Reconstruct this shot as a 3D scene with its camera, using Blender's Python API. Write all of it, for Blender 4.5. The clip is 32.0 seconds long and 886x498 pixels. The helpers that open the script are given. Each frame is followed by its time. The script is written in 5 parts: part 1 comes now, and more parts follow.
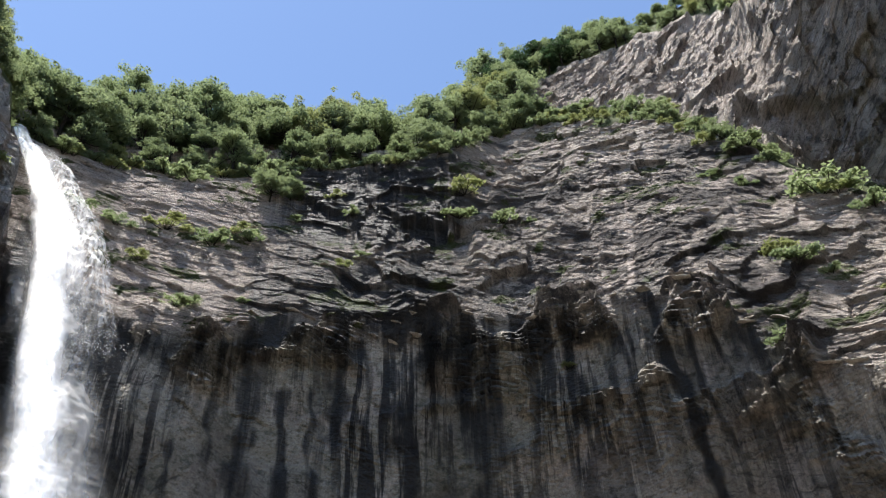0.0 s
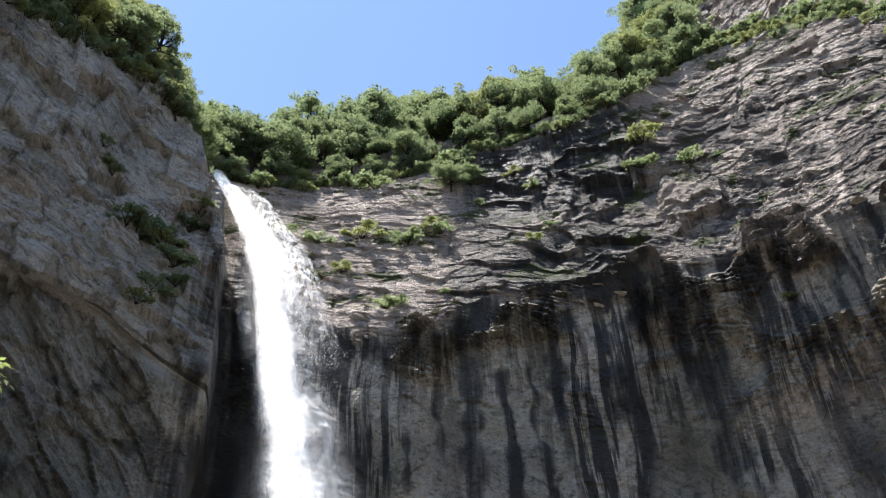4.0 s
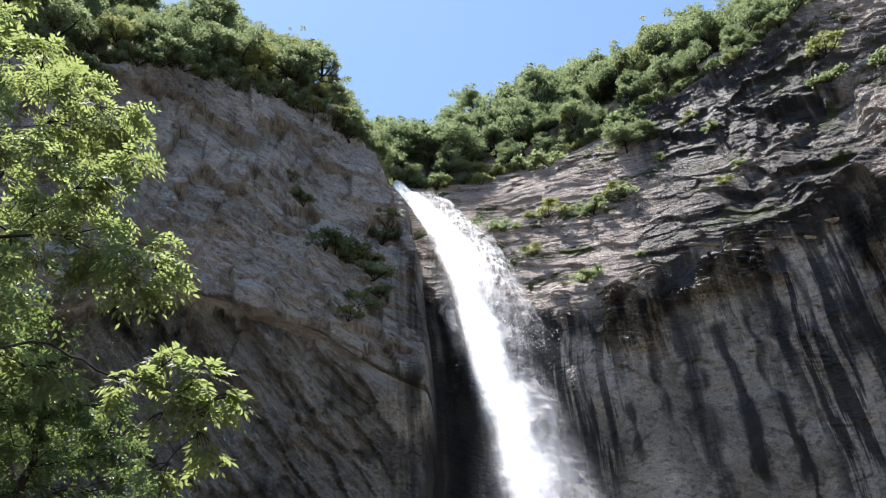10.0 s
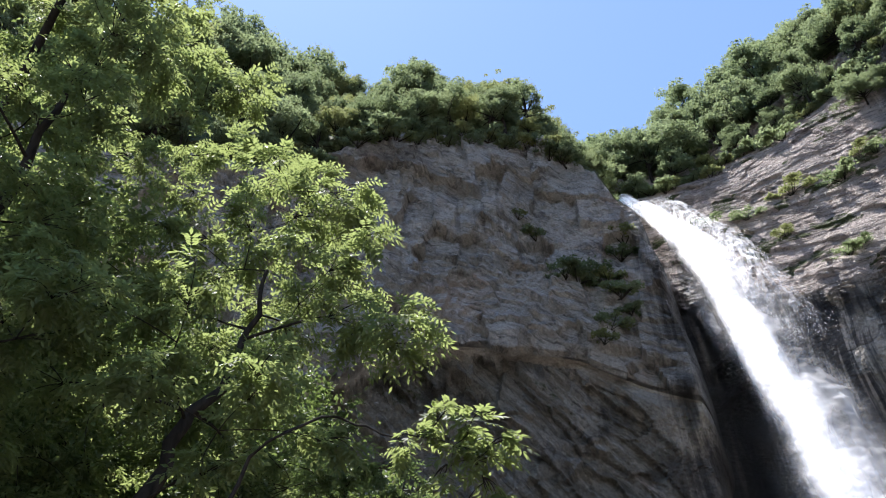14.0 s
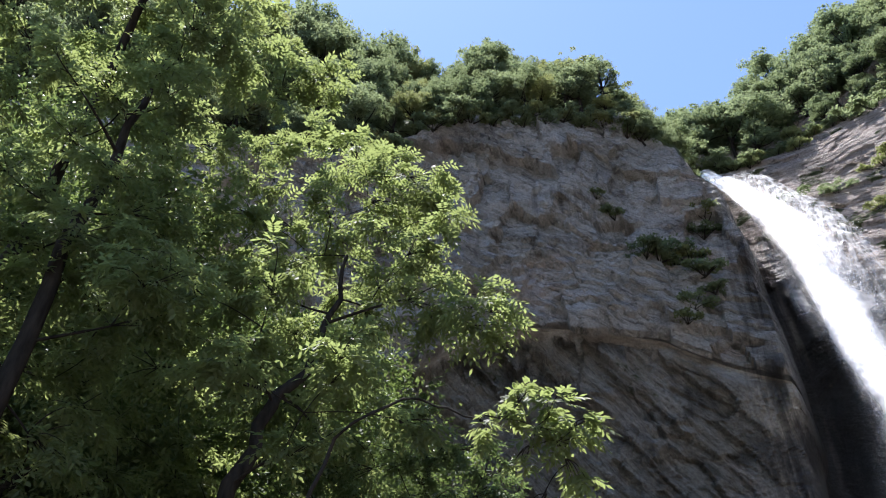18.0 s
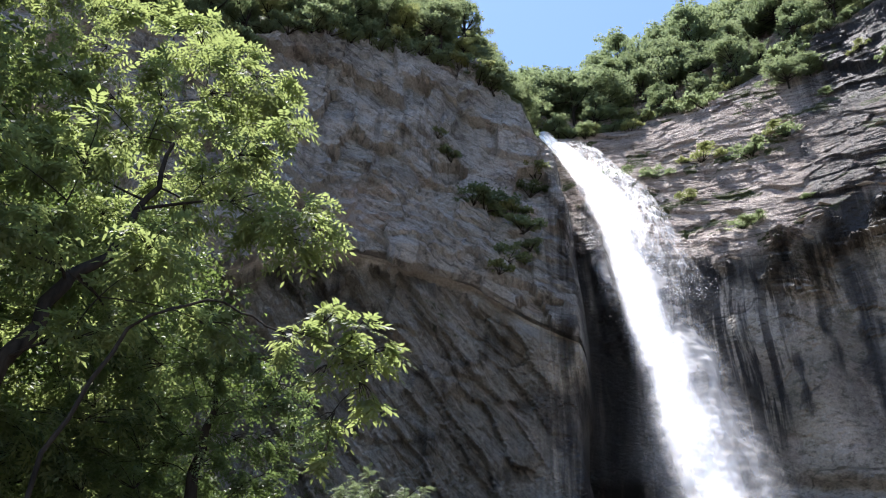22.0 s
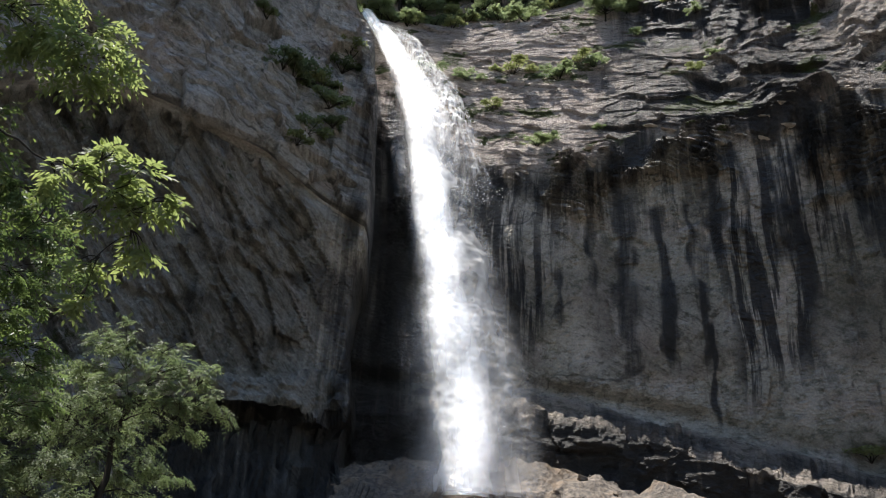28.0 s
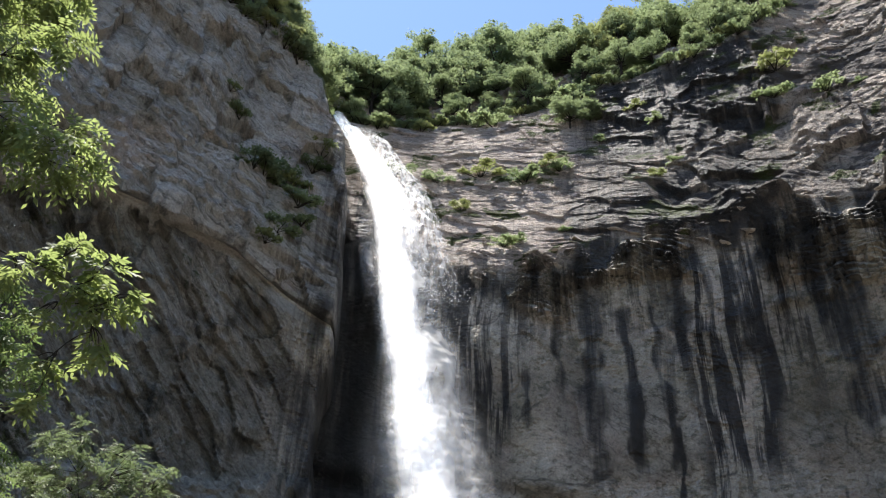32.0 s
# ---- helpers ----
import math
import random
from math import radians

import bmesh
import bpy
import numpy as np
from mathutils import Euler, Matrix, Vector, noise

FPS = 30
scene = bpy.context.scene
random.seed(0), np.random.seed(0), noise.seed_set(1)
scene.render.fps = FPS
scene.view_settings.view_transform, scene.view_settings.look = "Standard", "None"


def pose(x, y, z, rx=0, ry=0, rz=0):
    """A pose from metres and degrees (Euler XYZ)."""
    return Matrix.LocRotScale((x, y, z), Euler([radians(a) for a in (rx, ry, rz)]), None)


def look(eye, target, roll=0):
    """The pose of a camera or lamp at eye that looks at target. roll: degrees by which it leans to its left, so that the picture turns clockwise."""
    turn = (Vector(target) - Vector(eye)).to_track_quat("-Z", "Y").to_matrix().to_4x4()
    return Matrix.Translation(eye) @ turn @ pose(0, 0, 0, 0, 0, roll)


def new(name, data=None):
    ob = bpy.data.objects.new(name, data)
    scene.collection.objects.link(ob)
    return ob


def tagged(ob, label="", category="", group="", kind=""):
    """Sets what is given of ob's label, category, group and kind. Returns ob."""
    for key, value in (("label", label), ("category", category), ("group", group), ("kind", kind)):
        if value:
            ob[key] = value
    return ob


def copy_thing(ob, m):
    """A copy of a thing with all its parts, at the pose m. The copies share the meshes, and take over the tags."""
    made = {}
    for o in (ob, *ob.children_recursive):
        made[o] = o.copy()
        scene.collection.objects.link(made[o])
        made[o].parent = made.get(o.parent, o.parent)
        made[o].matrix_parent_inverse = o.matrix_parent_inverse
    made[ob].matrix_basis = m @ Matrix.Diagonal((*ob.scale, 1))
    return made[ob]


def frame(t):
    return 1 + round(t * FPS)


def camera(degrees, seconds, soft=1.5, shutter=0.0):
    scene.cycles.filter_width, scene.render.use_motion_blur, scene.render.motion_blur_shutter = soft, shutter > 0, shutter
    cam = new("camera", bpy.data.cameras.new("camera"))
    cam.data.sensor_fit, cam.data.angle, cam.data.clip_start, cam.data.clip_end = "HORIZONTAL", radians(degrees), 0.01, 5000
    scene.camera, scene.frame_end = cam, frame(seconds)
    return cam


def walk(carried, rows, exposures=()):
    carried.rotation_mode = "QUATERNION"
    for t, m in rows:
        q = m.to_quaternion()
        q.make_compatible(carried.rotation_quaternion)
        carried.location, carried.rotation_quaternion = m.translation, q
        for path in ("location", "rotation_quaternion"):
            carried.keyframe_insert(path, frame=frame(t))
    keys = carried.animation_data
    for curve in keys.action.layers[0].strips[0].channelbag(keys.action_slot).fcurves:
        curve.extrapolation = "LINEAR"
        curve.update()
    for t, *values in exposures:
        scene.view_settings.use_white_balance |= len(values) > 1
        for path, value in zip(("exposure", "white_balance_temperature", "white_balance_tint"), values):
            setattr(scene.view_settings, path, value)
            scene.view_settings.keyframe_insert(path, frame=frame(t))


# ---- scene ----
FOV = 56.03
EYE = (0.0, 0.0, 1.6)
cam = camera(FOV, 32.0, 1.1)
# seconds, then the camera's turn about x, y and z in degrees; the eye stays where it stands
ROWS = [
    (0.0, 129.96, 1.34, 1.12),
    (0.5, 129.72, 1.48, 2.35),
    (1.0, 129.47, 1.62, 3.55),
    (1.5, 129.18, 1.78, 5.21),
    (2.0, 128.95, 1.80, 7.05),
    (2.5, 128.76, 1.72, 9.43),
    (3.0, 128.69, 1.72, 11.87),
    (3.5, 128.66, 1.77, 15.11),
    (4.0, 128.58, 1.99, 18.45),
    (4.5, 128.47, 2.29, 22.43),
    (6.5, 127.87, 2.02, 30.02),
    (7.0, 127.71, 1.64, 30.27),
    (7.5, 127.56, 1.42, 30.55),
    (8.0, 127.49, 1.34, 30.84),
    (8.5, 127.47, 1.39, 31.23),
    (9.0, 127.53, 1.64, 31.84),
    (9.5, 127.69, 2.26, 33.32),
    (10.0, 128.04, 2.84, 35.54),
    (10.5, 128.71, 3.23, 38.88),
    (11.0, 129.48, 3.18, 42.08),
    (11.5, 130.22, 2.78, 45.36),
    (12.0, 130.56, 2.37, 47.85),
    (12.5, 130.71, 1.98, 50.22),
    (13.0, 130.82, 1.80, 51.99),
    (13.5, 130.94, 1.96, 54.09),
    (14.0, 130.96, 2.18, 55.99),
    (14.5, 130.96, 2.17, 57.76),
    (15.0, 131.07, 1.99, 59.49),
    (15.5, 131.26, 1.90, 60.86),
    (17.5, 130.38, 0.48, 62.29),
    (18.0, 129.83, -0.31, 60.86),
    (18.5, 129.36, -0.77, 59.17),
    (19.0, 128.78, -1.05, 57.05),
    (19.5, 128.20, -1.08, 55.22),
    (20.0, 127.48, -1.18, 52.91),
    (20.5, 126.85, -1.22, 50.82),
    (21.0, 126.11, -1.28, 48.54),
    (21.5, 125.52, -1.40, 46.74),
    (22.0, 124.91, -1.69, 44.93),
    (22.5, 124.49, -2.04, 43.22),
    (23.0, 124.03, -2.30, 41.02),
    (23.5, 123.52, -2.42, 38.95),
    (24.0, 122.73, -2.44, 36.75),
    (24.5, 121.94, -2.50, 35.11),
    (25.0, 121.12, -2.67, 33.68),
    (25.5, 120.43, -2.87, 32.61),
    (27.5, 117.49, -3.13, 28.45),
    (28.0, 117.35, -3.06, 27.53),
    (28.5, 118.05, -3.07, 26.66),
    (29.0, 119.39, -3.11, 25.85),
    (29.5, 120.66, -3.11, 25.29),
    (30.0, 121.79, -2.99, 24.97),
    (30.5, 122.55, -2.87, 24.86),
    (31.0, 123.28, -2.61, 25.01),
    (31.5, 123.82, -2.44, 25.19),
    (32.0, 124.31, -2.45, 25.28),
]
# seconds, stops, kelvin, tint
EXPOSURES = [(0.0, 1.32, 6350, 11), (2.0, 1.4, 6350, 11), (4.5, 1.62, 6300, 12), (9.0, 1.68, 6250, 13), (13.0, 1.55, 6100, 15), (17.5, 1.55, 6000, 16), (20.0, 1.72, 6000, 17),
             (23.0, 1.72, 6150, 15), (25.5, 1.52, 6350, 12), (28.0, 1.22, 6400, 11), (30.0, 1.55, 6400, 11), (32.0, 1.65, 6400, 11)]
walk(cam, [(t, pose(*EYE, a, b, c)) for t, a, b, c in ROWS], EXPOSURES)

# ---- world and sun ----
SUN_AZ, SUN_EL = -105.0, 77.0      # azimuth to the right of the y axis, and height
world = bpy.data.worlds.new("sky")
scene.world = world
world.use_nodes = True
wt = world.node_tree
sky = wt.nodes.new("ShaderNodeTexSky")
sky.sky_type, sky.sun_disc = "NISHITA", False
sky.sun_elevation, sky.sun_rotation = radians(SUN_EL), radians(SUN_AZ)
sky.air_density, sky.dust_density, sky.ozone_density = 1.0, 0.25, 2.0
wt.links.new(sky.outputs[0], wt.nodes["Background"].inputs[0])
wt.nodes["Background"].inputs[1].default_value = 0.095
sun_dir = Vector((math.sin(radians(SUN_AZ)) * math.cos(radians(SUN_EL)), math.cos(radians(SUN_AZ)) * math.cos(radians(SUN_EL)), math.sin(radians(SUN_EL))))
sun = new("sun", bpy.data.lights.new("sun", "SUN"))
sun.data.energy, sun.data.angle, sun.data.color = 5.0, radians(0.55), (1.0, 0.95, 0.87)
sun.matrix_world = look(sun_dir * 300, (0, 0, 0))


# ---- noise on arrays ----
def hashed(ix, iy, iz, seed):
    u = np.uint32
    h = ix.astype(u) * u(374761393) + iy.astype(u) * u(668265263) + iz.astype(u) * u(2147483647) + u(seed * 974634721 & 0xFFFFFFFF)
    h = (h ^ (h >> u(13))) * u(1274126177)
    h = (h ^ (h >> u(16))) * u(2246822519)
    return ((h >> u(8)) & u(0xFFFF)).astype(np.float32) / np.float32(32767.5) - np.float32(1)


def vnoise(x, y, z, seed=0):
    """Smooth value noise, -1 to 1."""
    x, y, z = np.broadcast_arrays(*(np.asarray(a, dtype=np.float32) for a in (x, y, z)))
    fx, fy, fz = np.floor(x), np.floor(y), np.floor(z)
    ix, iy, iz = fx.astype(np.int32), fy.astype(np.int32), fz.astype(np.int32)
    u, v, w = x - fx, y - fy, z - fz
    u, v, w = (a * a * a * (a * (a * 6 - 15) + 10) for a in (u, v, w))
    out = 0
    for dx in (0, 1):
        for dy in (0, 1):
            for dz in (0, 1):
                out = out + hashed(ix + dx, iy + dy, iz + dz, seed) * (u if dx else 1 - u) * (v if dy else 1 - v) * (w if dz else 1 - w)
    return out


def fbm(x, y, z, octaves=4, seed=0, gain=0.5):
    s, a, n = 0, 1.0, 0.0
    for k in range(octaves):
        s, n = s + a * vnoise(x, y, z, seed + k), n + a
        x, y, z, a = x * 2.03 + 7.1, y * 2.03 + 3.3, z * 2.03 + 1.7, a * gain
    return s / n


def ridged(x, y, z, octaves=3, seed=0):
    s, a, n = 0, 1.0, 0.0
    for k in range(octaves):
        s, n = s + a * (1 - 2 * np.abs(vnoise(x, y, z, seed + k))), n + a
        x, y, z, a = x * 2.1 + 5.1, y * 2.1 + 2.3, z * 2.1 + 8.7, a * 0.5
    return s / n


def facets(x, y, z, seed, lean=0.6):
    """Planar chips with sharp steps between them, about -1 to 1: each cell is a plane of its own that leans back as z rises."""
    x, y, z = (np.asarray(a, dtype=np.float32) for a in (x, y, z))
    fx, fy, fz = (np.floor(a).astype(np.int32) for a in (x, y, z))
    best = np.full(x.shape, 9.0, np.float32)
    cx, cy, cz = fx.copy(), fy.copy(), fz.copy()
    ox, oy, oz = (np.zeros(x.shape, np.float32) for _ in range(3))
    for dx in (-1, 0, 1):
        for dy in (-1, 0, 1):
            for dz in (-1, 0, 1):
                ix, iy, iz = fx + dx, fy + dy, fz + dz
                h = hashed(ix, iy, iz, seed)
                k = h * 37.7
                j2 = (k - np.floor(k)) * 2 - 1
                k = h * 911.3
                j3 = (k - np.floor(k)) * 2 - 1
                rx, ry, rz = x - ix - 0.5 - 0.42 * h, y - iy - 0.5 - 0.42 * j2, z - iz - 0.5 - 0.42 * j3
                near = rx * rx + ry * ry + rz * rz
                hit = near < best
                best[hit] = near[hit]
                for keep, val in ((cx, ix), (cy, iy), (cz, iz), (ox, rx), (oy, ry), (oz, rz)):
                    keep[hit] = val[hit]
    return 0.6 * hashed(cx, cy, cz, seed + 3) + ox * 0.7 * hashed(cx, cy, cz, seed + 4) + oy * 0.7 * hashed(cx, cy, cz, seed + 5) - oz * lean * (0.6 + 0.5 * hashed(cx, cy, cz, seed + 6))


def smooth(x, a, b):
    t = np.clip((x - a) / (b - a), 0, 1)
    return t * t * (3 - 2 * t)


def aim(az, el, d):
    """The place at azimuth az and height angle el from the eye, d metres off on the level."""
    a = radians(az)
    return Vector((d * math.sin(a), d * math.cos(a), EYE[2] + d * math.tan(radians(el))))


# ---- materials ----
def material(name):
    m = bpy.data.materials.new(name)
    m.use_nodes = True
    nt = m.node_tree
    return m, nt, nt.nodes["Principled BSDF"]


def mixed(nt, fac, a, b, blend="MIX"):
    """A colour mix; fac, a and b are sockets or values."""
    n = nt.nodes.new("ShaderNodeMix")
    n.data_type, n.blend_type = "RGBA", blend
    for slot, x in ((0, fac), (6, a), (7, b)):
        if isinstance(x, bpy.types.NodeSocket):
            nt.links.new(x, n.inputs[slot])
        else:
            n.inputs[slot].default_value = (*x, 1) if isinstance(x, tuple) else x
    return n.outputs[2]


def ramp(nt, source, *stops):
    n = nt.nodes.new("ShaderNodeValToRGB")
    nt.links.new(source, n.inputs[0])
    while len(n.color_ramp.elements) < len(stops):
        n.color_ramp.elements.new(0.5)
    for e, (p, c) in zip(n.color_ramp.elements, stops):
        e.position, e.color = p, (*c, 1) if isinstance(c, tuple) else (c, c, c, 1)
    return n.outputs[0]


def noise_tex(nt, scale, detail=6.0, stretch=(1, 1, 1), turn=(0, 0, 0), rough=0.6, distort=0.0):
    co = nt.nodes.new("ShaderNodeNewGeometry")
    mp = nt.nodes.new("ShaderNodeMapping")
    mp.inputs["Scale"].default_value = stretch
    mp.inputs["Rotation"].default_value = [radians(a) for a in turn]
    nt.links.new(co.outputs["Position"], mp.inputs[0])
    n = nt.nodes.new("ShaderNodeTexNoise")
    for slot, x in (("Scale", scale), ("Detail", detail), ("Roughness", rough), ("Distortion", distort)):
        n.inputs[slot].default_value = x
    nt.links.new(mp.outputs[0], n.inputs["Vector"])
    return n.outputs["Fac"]


def bump(nt, bsdf, height, strength, distance, under=None):
    b = nt.nodes.new("ShaderNodeBump")
    b.inputs["Strength"].default_value, b.inputs["Distance"].default_value = strength, distance
    nt.links.new(height, b.inputs["Height"])
    if under is not None:
        nt.links.new(under.outputs[0], b.inputs["Normal"])
    nt.links.new(b.outputs[0], bsdf.inputs["Normal"])
    return b


def rock_material(name, pale, mid, dark, warm, speckle=0.9, rough=1.0):
    """Bedded rock. The covers of stain, lichen, lime, moss and painted shade break up at their edges along runs of
    water or chips of stone.
    """
    m, nt, bs = material(name)

    def given(key):
        at = nt.nodes.new("ShaderNodeAttribute")
        at.attribute_name = key
        return at.outputs["Fac"]

    def math_node(kind, x, y):
        n = nt.nodes.new("ShaderNodeMath")
        n.operation = kind
        for slot, v in enumerate((x, y)):
            if isinstance(v, bpy.types.NodeSocket):
                nt.links.new(v, n.inputs[slot])
            else:
                n.inputs[slot].default_value = v
        return n.outputs[0]

    def times(x, y):
        return math_node("MULTIPLY", x, y)

    def flat_noise(x, y, scale, detail, rough_=0.6, distort=0.0):
        v = nt.nodes.new("ShaderNodeCombineXYZ")
        nt.links.new(x, v.inputs[0])
        nt.links.new(y, v.inputs[1])
        n = nt.nodes.new("ShaderNodeTexNoise")
        for slot, w in (("Scale", scale), ("Detail", detail), ("Roughness", rough_), ("Distortion", distort)):
            n.inputs[slot].default_value = w
        nt.links.new(v.outputs[0], n.inputs["Vector"])
        return n.outputs["Fac"]

    def crisp(cover, n, gain, edge=0.08, most=1.0):
        x = math_node("ADD", cover, times(math_node("SUBTRACT", n, 0.5), gain))
        return ramp(nt, x, (0.5 - edge, 0.0), (0.5 + edge, most))

    across, down = given("across"), given("down")
    big = noise_tex(nt, 0.12, 6, distort=0.3)
    fine = noise_tex(nt, 1.1, 12, (1, 1, 1.5), rough=0.72)
    grain = noise_tex(nt, 6.0, 8, rough=0.7)
    tint = noise_tex(nt, 0.25, 5, (1, 1, 1.6))
    run = flat_noise(across, times(down, 0.07), 0.8, 9, 0.66, 0.1)
    slim = flat_noise(across, times(down, 0.06), 2.2, 6, 0.62, 0.2)
    beds = flat_noise(given("bed_run"), given("bed_height"), 1.0, 9, 0.68, 0.4)
    thin = flat_noise(times(given("bed_run"), 4.0), times(given("bed_height"), 2.6), 1.0, 8, 0.7, 0.6)
    c = mixed(nt, ramp(nt, big, (0.36, 0.0), (0.64, 1.0)), mid, pale)
    c = mixed(nt, ramp(nt, tint, (0.5, 0.0), (0.68, 0.8)), c, warm)
    c = mixed(nt, given("warmth"), c, warm)
    c = mixed(nt, ramp(nt, fine, (0.36, speckle), (0.48, 0.0)), c, dark)
    c = mixed(nt, crisp(given("lime"), tint, 1.5, 0.2, 0.9), c, (0.53, 0.455, 0.4))
    # thin beds, some dark, some pale
    c = mixed(nt, times(given("bedded"), ramp(nt, beds, (0.36, 0.75), (0.45, 0.0))), c, dark)
    c = mixed(nt, times(given("bedded"), ramp(nt, thin, (0.39, 0.85), (0.455, 0.0))), c, dark)
    c = mixed(nt, times(given("bedded"), ramp(nt, beds, (0.53, 0.0), (0.64, 0.85))), c, pale)
    # pale runs of lime and black runs of water
    pale_run = ramp(nt, slim, (0.56, 0.0), (0.66, 0.6))
    c = mixed(nt, times(given("streaky"), pale_run), c, (0.42, 0.4, 0.36))
    # lichen, and the shade of hollows put into the colour
    c = mixed(nt, crisp(given("lichen_shade"), fine, 2.0, 0.25, 0.85), c, (0.05, 0.046, 0.047))
    # darker olive tone over the walls and the low rock
    c = mixed(nt, times(given("olive_tone"), ramp(nt, fine, (0.36, 0.9), (0.6, 0.3))), c, (0.118, 0.113, 0.082))
    c = mixed(nt, times(given("streaky"), ramp(nt, run, (0.475, 0.0), (0.53, 0.94))), c, (0.022, 0.022, 0.023))
    black = ramp(nt, slim, (0.54, 0.0), (0.6, 0.8))
    c = mixed(nt, times(given("streaky"), times(black, ramp(nt, tint, (0.46, 0.0), (0.58, 1.0)))), c, (0.016, 0.016, 0.018))
    # stains and wet rock, along with shade painted into the cliffs
    wet_shade = crisp(given("stain_shade"), times(math_node("ADD", run, slim), 0.5), 2.2, 0.32, 0.93)
    c = mixed(nt, wet_shade, c, (0.024, 0.024, 0.024))
    c = mixed(nt, crisp(given("moss"), fine, 2.0, 0.12), c, (0.06, 0.075, 0.025))
    c = mixed(nt, 0.4, c, ramp(nt, grain, (0.32, 0.2), (0.68, 0.82)), "OVERLAY")
    nt.links.new(c, bs.inputs["Base Color"])
    nt.links.new(ramp(nt, wet_shade, (0.0, 0.9), (1.0, 0.5)), bs.inputs["Roughness"])
    bs.inputs["Specular IOR Level"].default_value = 0.25
    co = nt.nodes.new("ShaderNodeNewGeometry")
    mp = nt.nodes.new("ShaderNodeMapping")
    mp.inputs["Scale"].default_value = (1, 1, 1.8)
    nt.links.new(co.outputs["Position"], mp.inputs[0])
    chips = nt.nodes.new("ShaderNodeTexVoronoi")
    chips.inputs["Scale"].default_value = 2.4
    nt.links.new(mp.outputs[0], chips.inputs["Vector"])
    b = bump(nt, bs, noise_tex(nt, 0.9, 14, (1, 1, 1.7), rough=0.75), 0.9, 0.35 * rough)
    b = bump(nt, bs, chips.outputs["Distance"], 0.8, 0.22 * rough, b)
    b = bump(nt, bs, times(beds, given("bedded")), 0.9, 1.1, b)
    b = bump(nt, bs, times(thin, given("bedded")), 1.0, 0.9, b)
    bump(nt, bs, grain, 0.5, 0.06, b)
    return m


ROCK = rock_material("rock", (0.5, 0.455, 0.39), (0.31, 0.285, 0.23), (0.06, 0.055, 0.05), (0.41, 0.338, 0.292), 0.78)
ROCK_LEFT = rock_material("grey_rock", (0.5, 0.485, 0.45), (0.35, 0.34, 0.31), (0.07, 0.068, 0.062), (0.28, 0.26, 0.222), 0.45, 0.55)


def leaf_material(name, dark, light, glow, shine=0.45, through_light=0.42):
    m, nt, bs = material(name)
    oi = nt.nodes.new("ShaderNodeObjectInfo")
    geo = nt.nodes.new("ShaderNodeNewGeometry")
    c = mixed(nt, geo.outputs["Random Per Island"], dark, light)
    tone = ramp(nt, oi.outputs["Random"], (0.0, (0.65, 0.75, 0.68)), (0.5, (1.0, 1.0, 1.0)), (1.0, (1.28, 1.25, 1.1)))
    c = mixed(nt, 1.0, c, tone, "MULTIPLY")
    patch = noise_tex(nt, 0.35, 3)
    c = mixed(nt, ramp(nt, patch, (0.4, 0.0), (0.65, 0.5)), c, light)
    nt.links.new(c, bs.inputs["Base Color"])
    bs.inputs["Roughness"].default_value = shine
    bs.inputs["Specular IOR Level"].default_value = 0.22
    tr = nt.nodes.new("ShaderNodeBsdfTranslucent")
    g = mixed(nt, 0.6, c, glow)
    nt.links.new(g, tr.inputs["Color"])
    mx = nt.nodes.new("ShaderNodeMixShader")
    mx.inputs[0].default_value = through_light
    nt.links.new(bs.outputs[0], mx.inputs[1])
    nt.links.new(tr.outputs[0], mx.inputs[2])
    nt.links.new(mx.outputs[0], nt.nodes["Material Output"].inputs["Surface"])
    return m


LEAF_RIM = leaf_material("rim_leaves", (0.08, 0.105, 0.054), (0.17, 0.207, 0.112), (0.33, 0.405, 0.195), 0.75, 0.5)
LEAF_DRY = leaf_material("yellowish_leaves", (0.12, 0.145, 0.06), (0.22, 0.24, 0.11), (0.38, 0.42, 0.16), 0.7)
LEAF_PINE = leaf_material("needles", (0.03, 0.055, 0.028), (0.06, 0.09, 0.04), (0.04, 0.08, 0.03))
LEAF_NEAR = leaf_material("near_leaves", (0.045, 0.062, 0.032), (0.09, 0.117, 0.056), (0.45, 0.54, 0.17), 0.5, 0.48)
LEAF_YOUNG = leaf_material("dark_leaves", (0.04, 0.062, 0.03), (0.085, 0.12, 0.05), (0.24, 0.34, 0.1), 0.5, 0.4)
LEAF_BACK = leaf_material("shaded_leaves", (0.05, 0.075, 0.035), (0.11, 0.15, 0.06), (0.22, 0.3, 0.07))
LEAF_SILVER = leaf_material("silvery_leaves", (0.07, 0.095, 0.05), (0.15, 0.18, 0.095), (0.18, 0.24, 0.1))


def bark_material():
    m, nt, bs = material("bark")
    n = noise_tex(nt, 9.0, 8, (1, 1, 0.25))
    nt.links.new(ramp(nt, n, (0.3, (0.01, 0.009, 0.007)), (0.7, (0.04, 0.034, 0.028))), bs.inputs["Base Color"])
    bs.inputs["Roughness"].default_value = 0.95
    bs.inputs["Specular IOR Level"].default_value = 0.08
    bump(nt, bs, n, 0.7, 0.03)
    return m


BARK = bark_material()


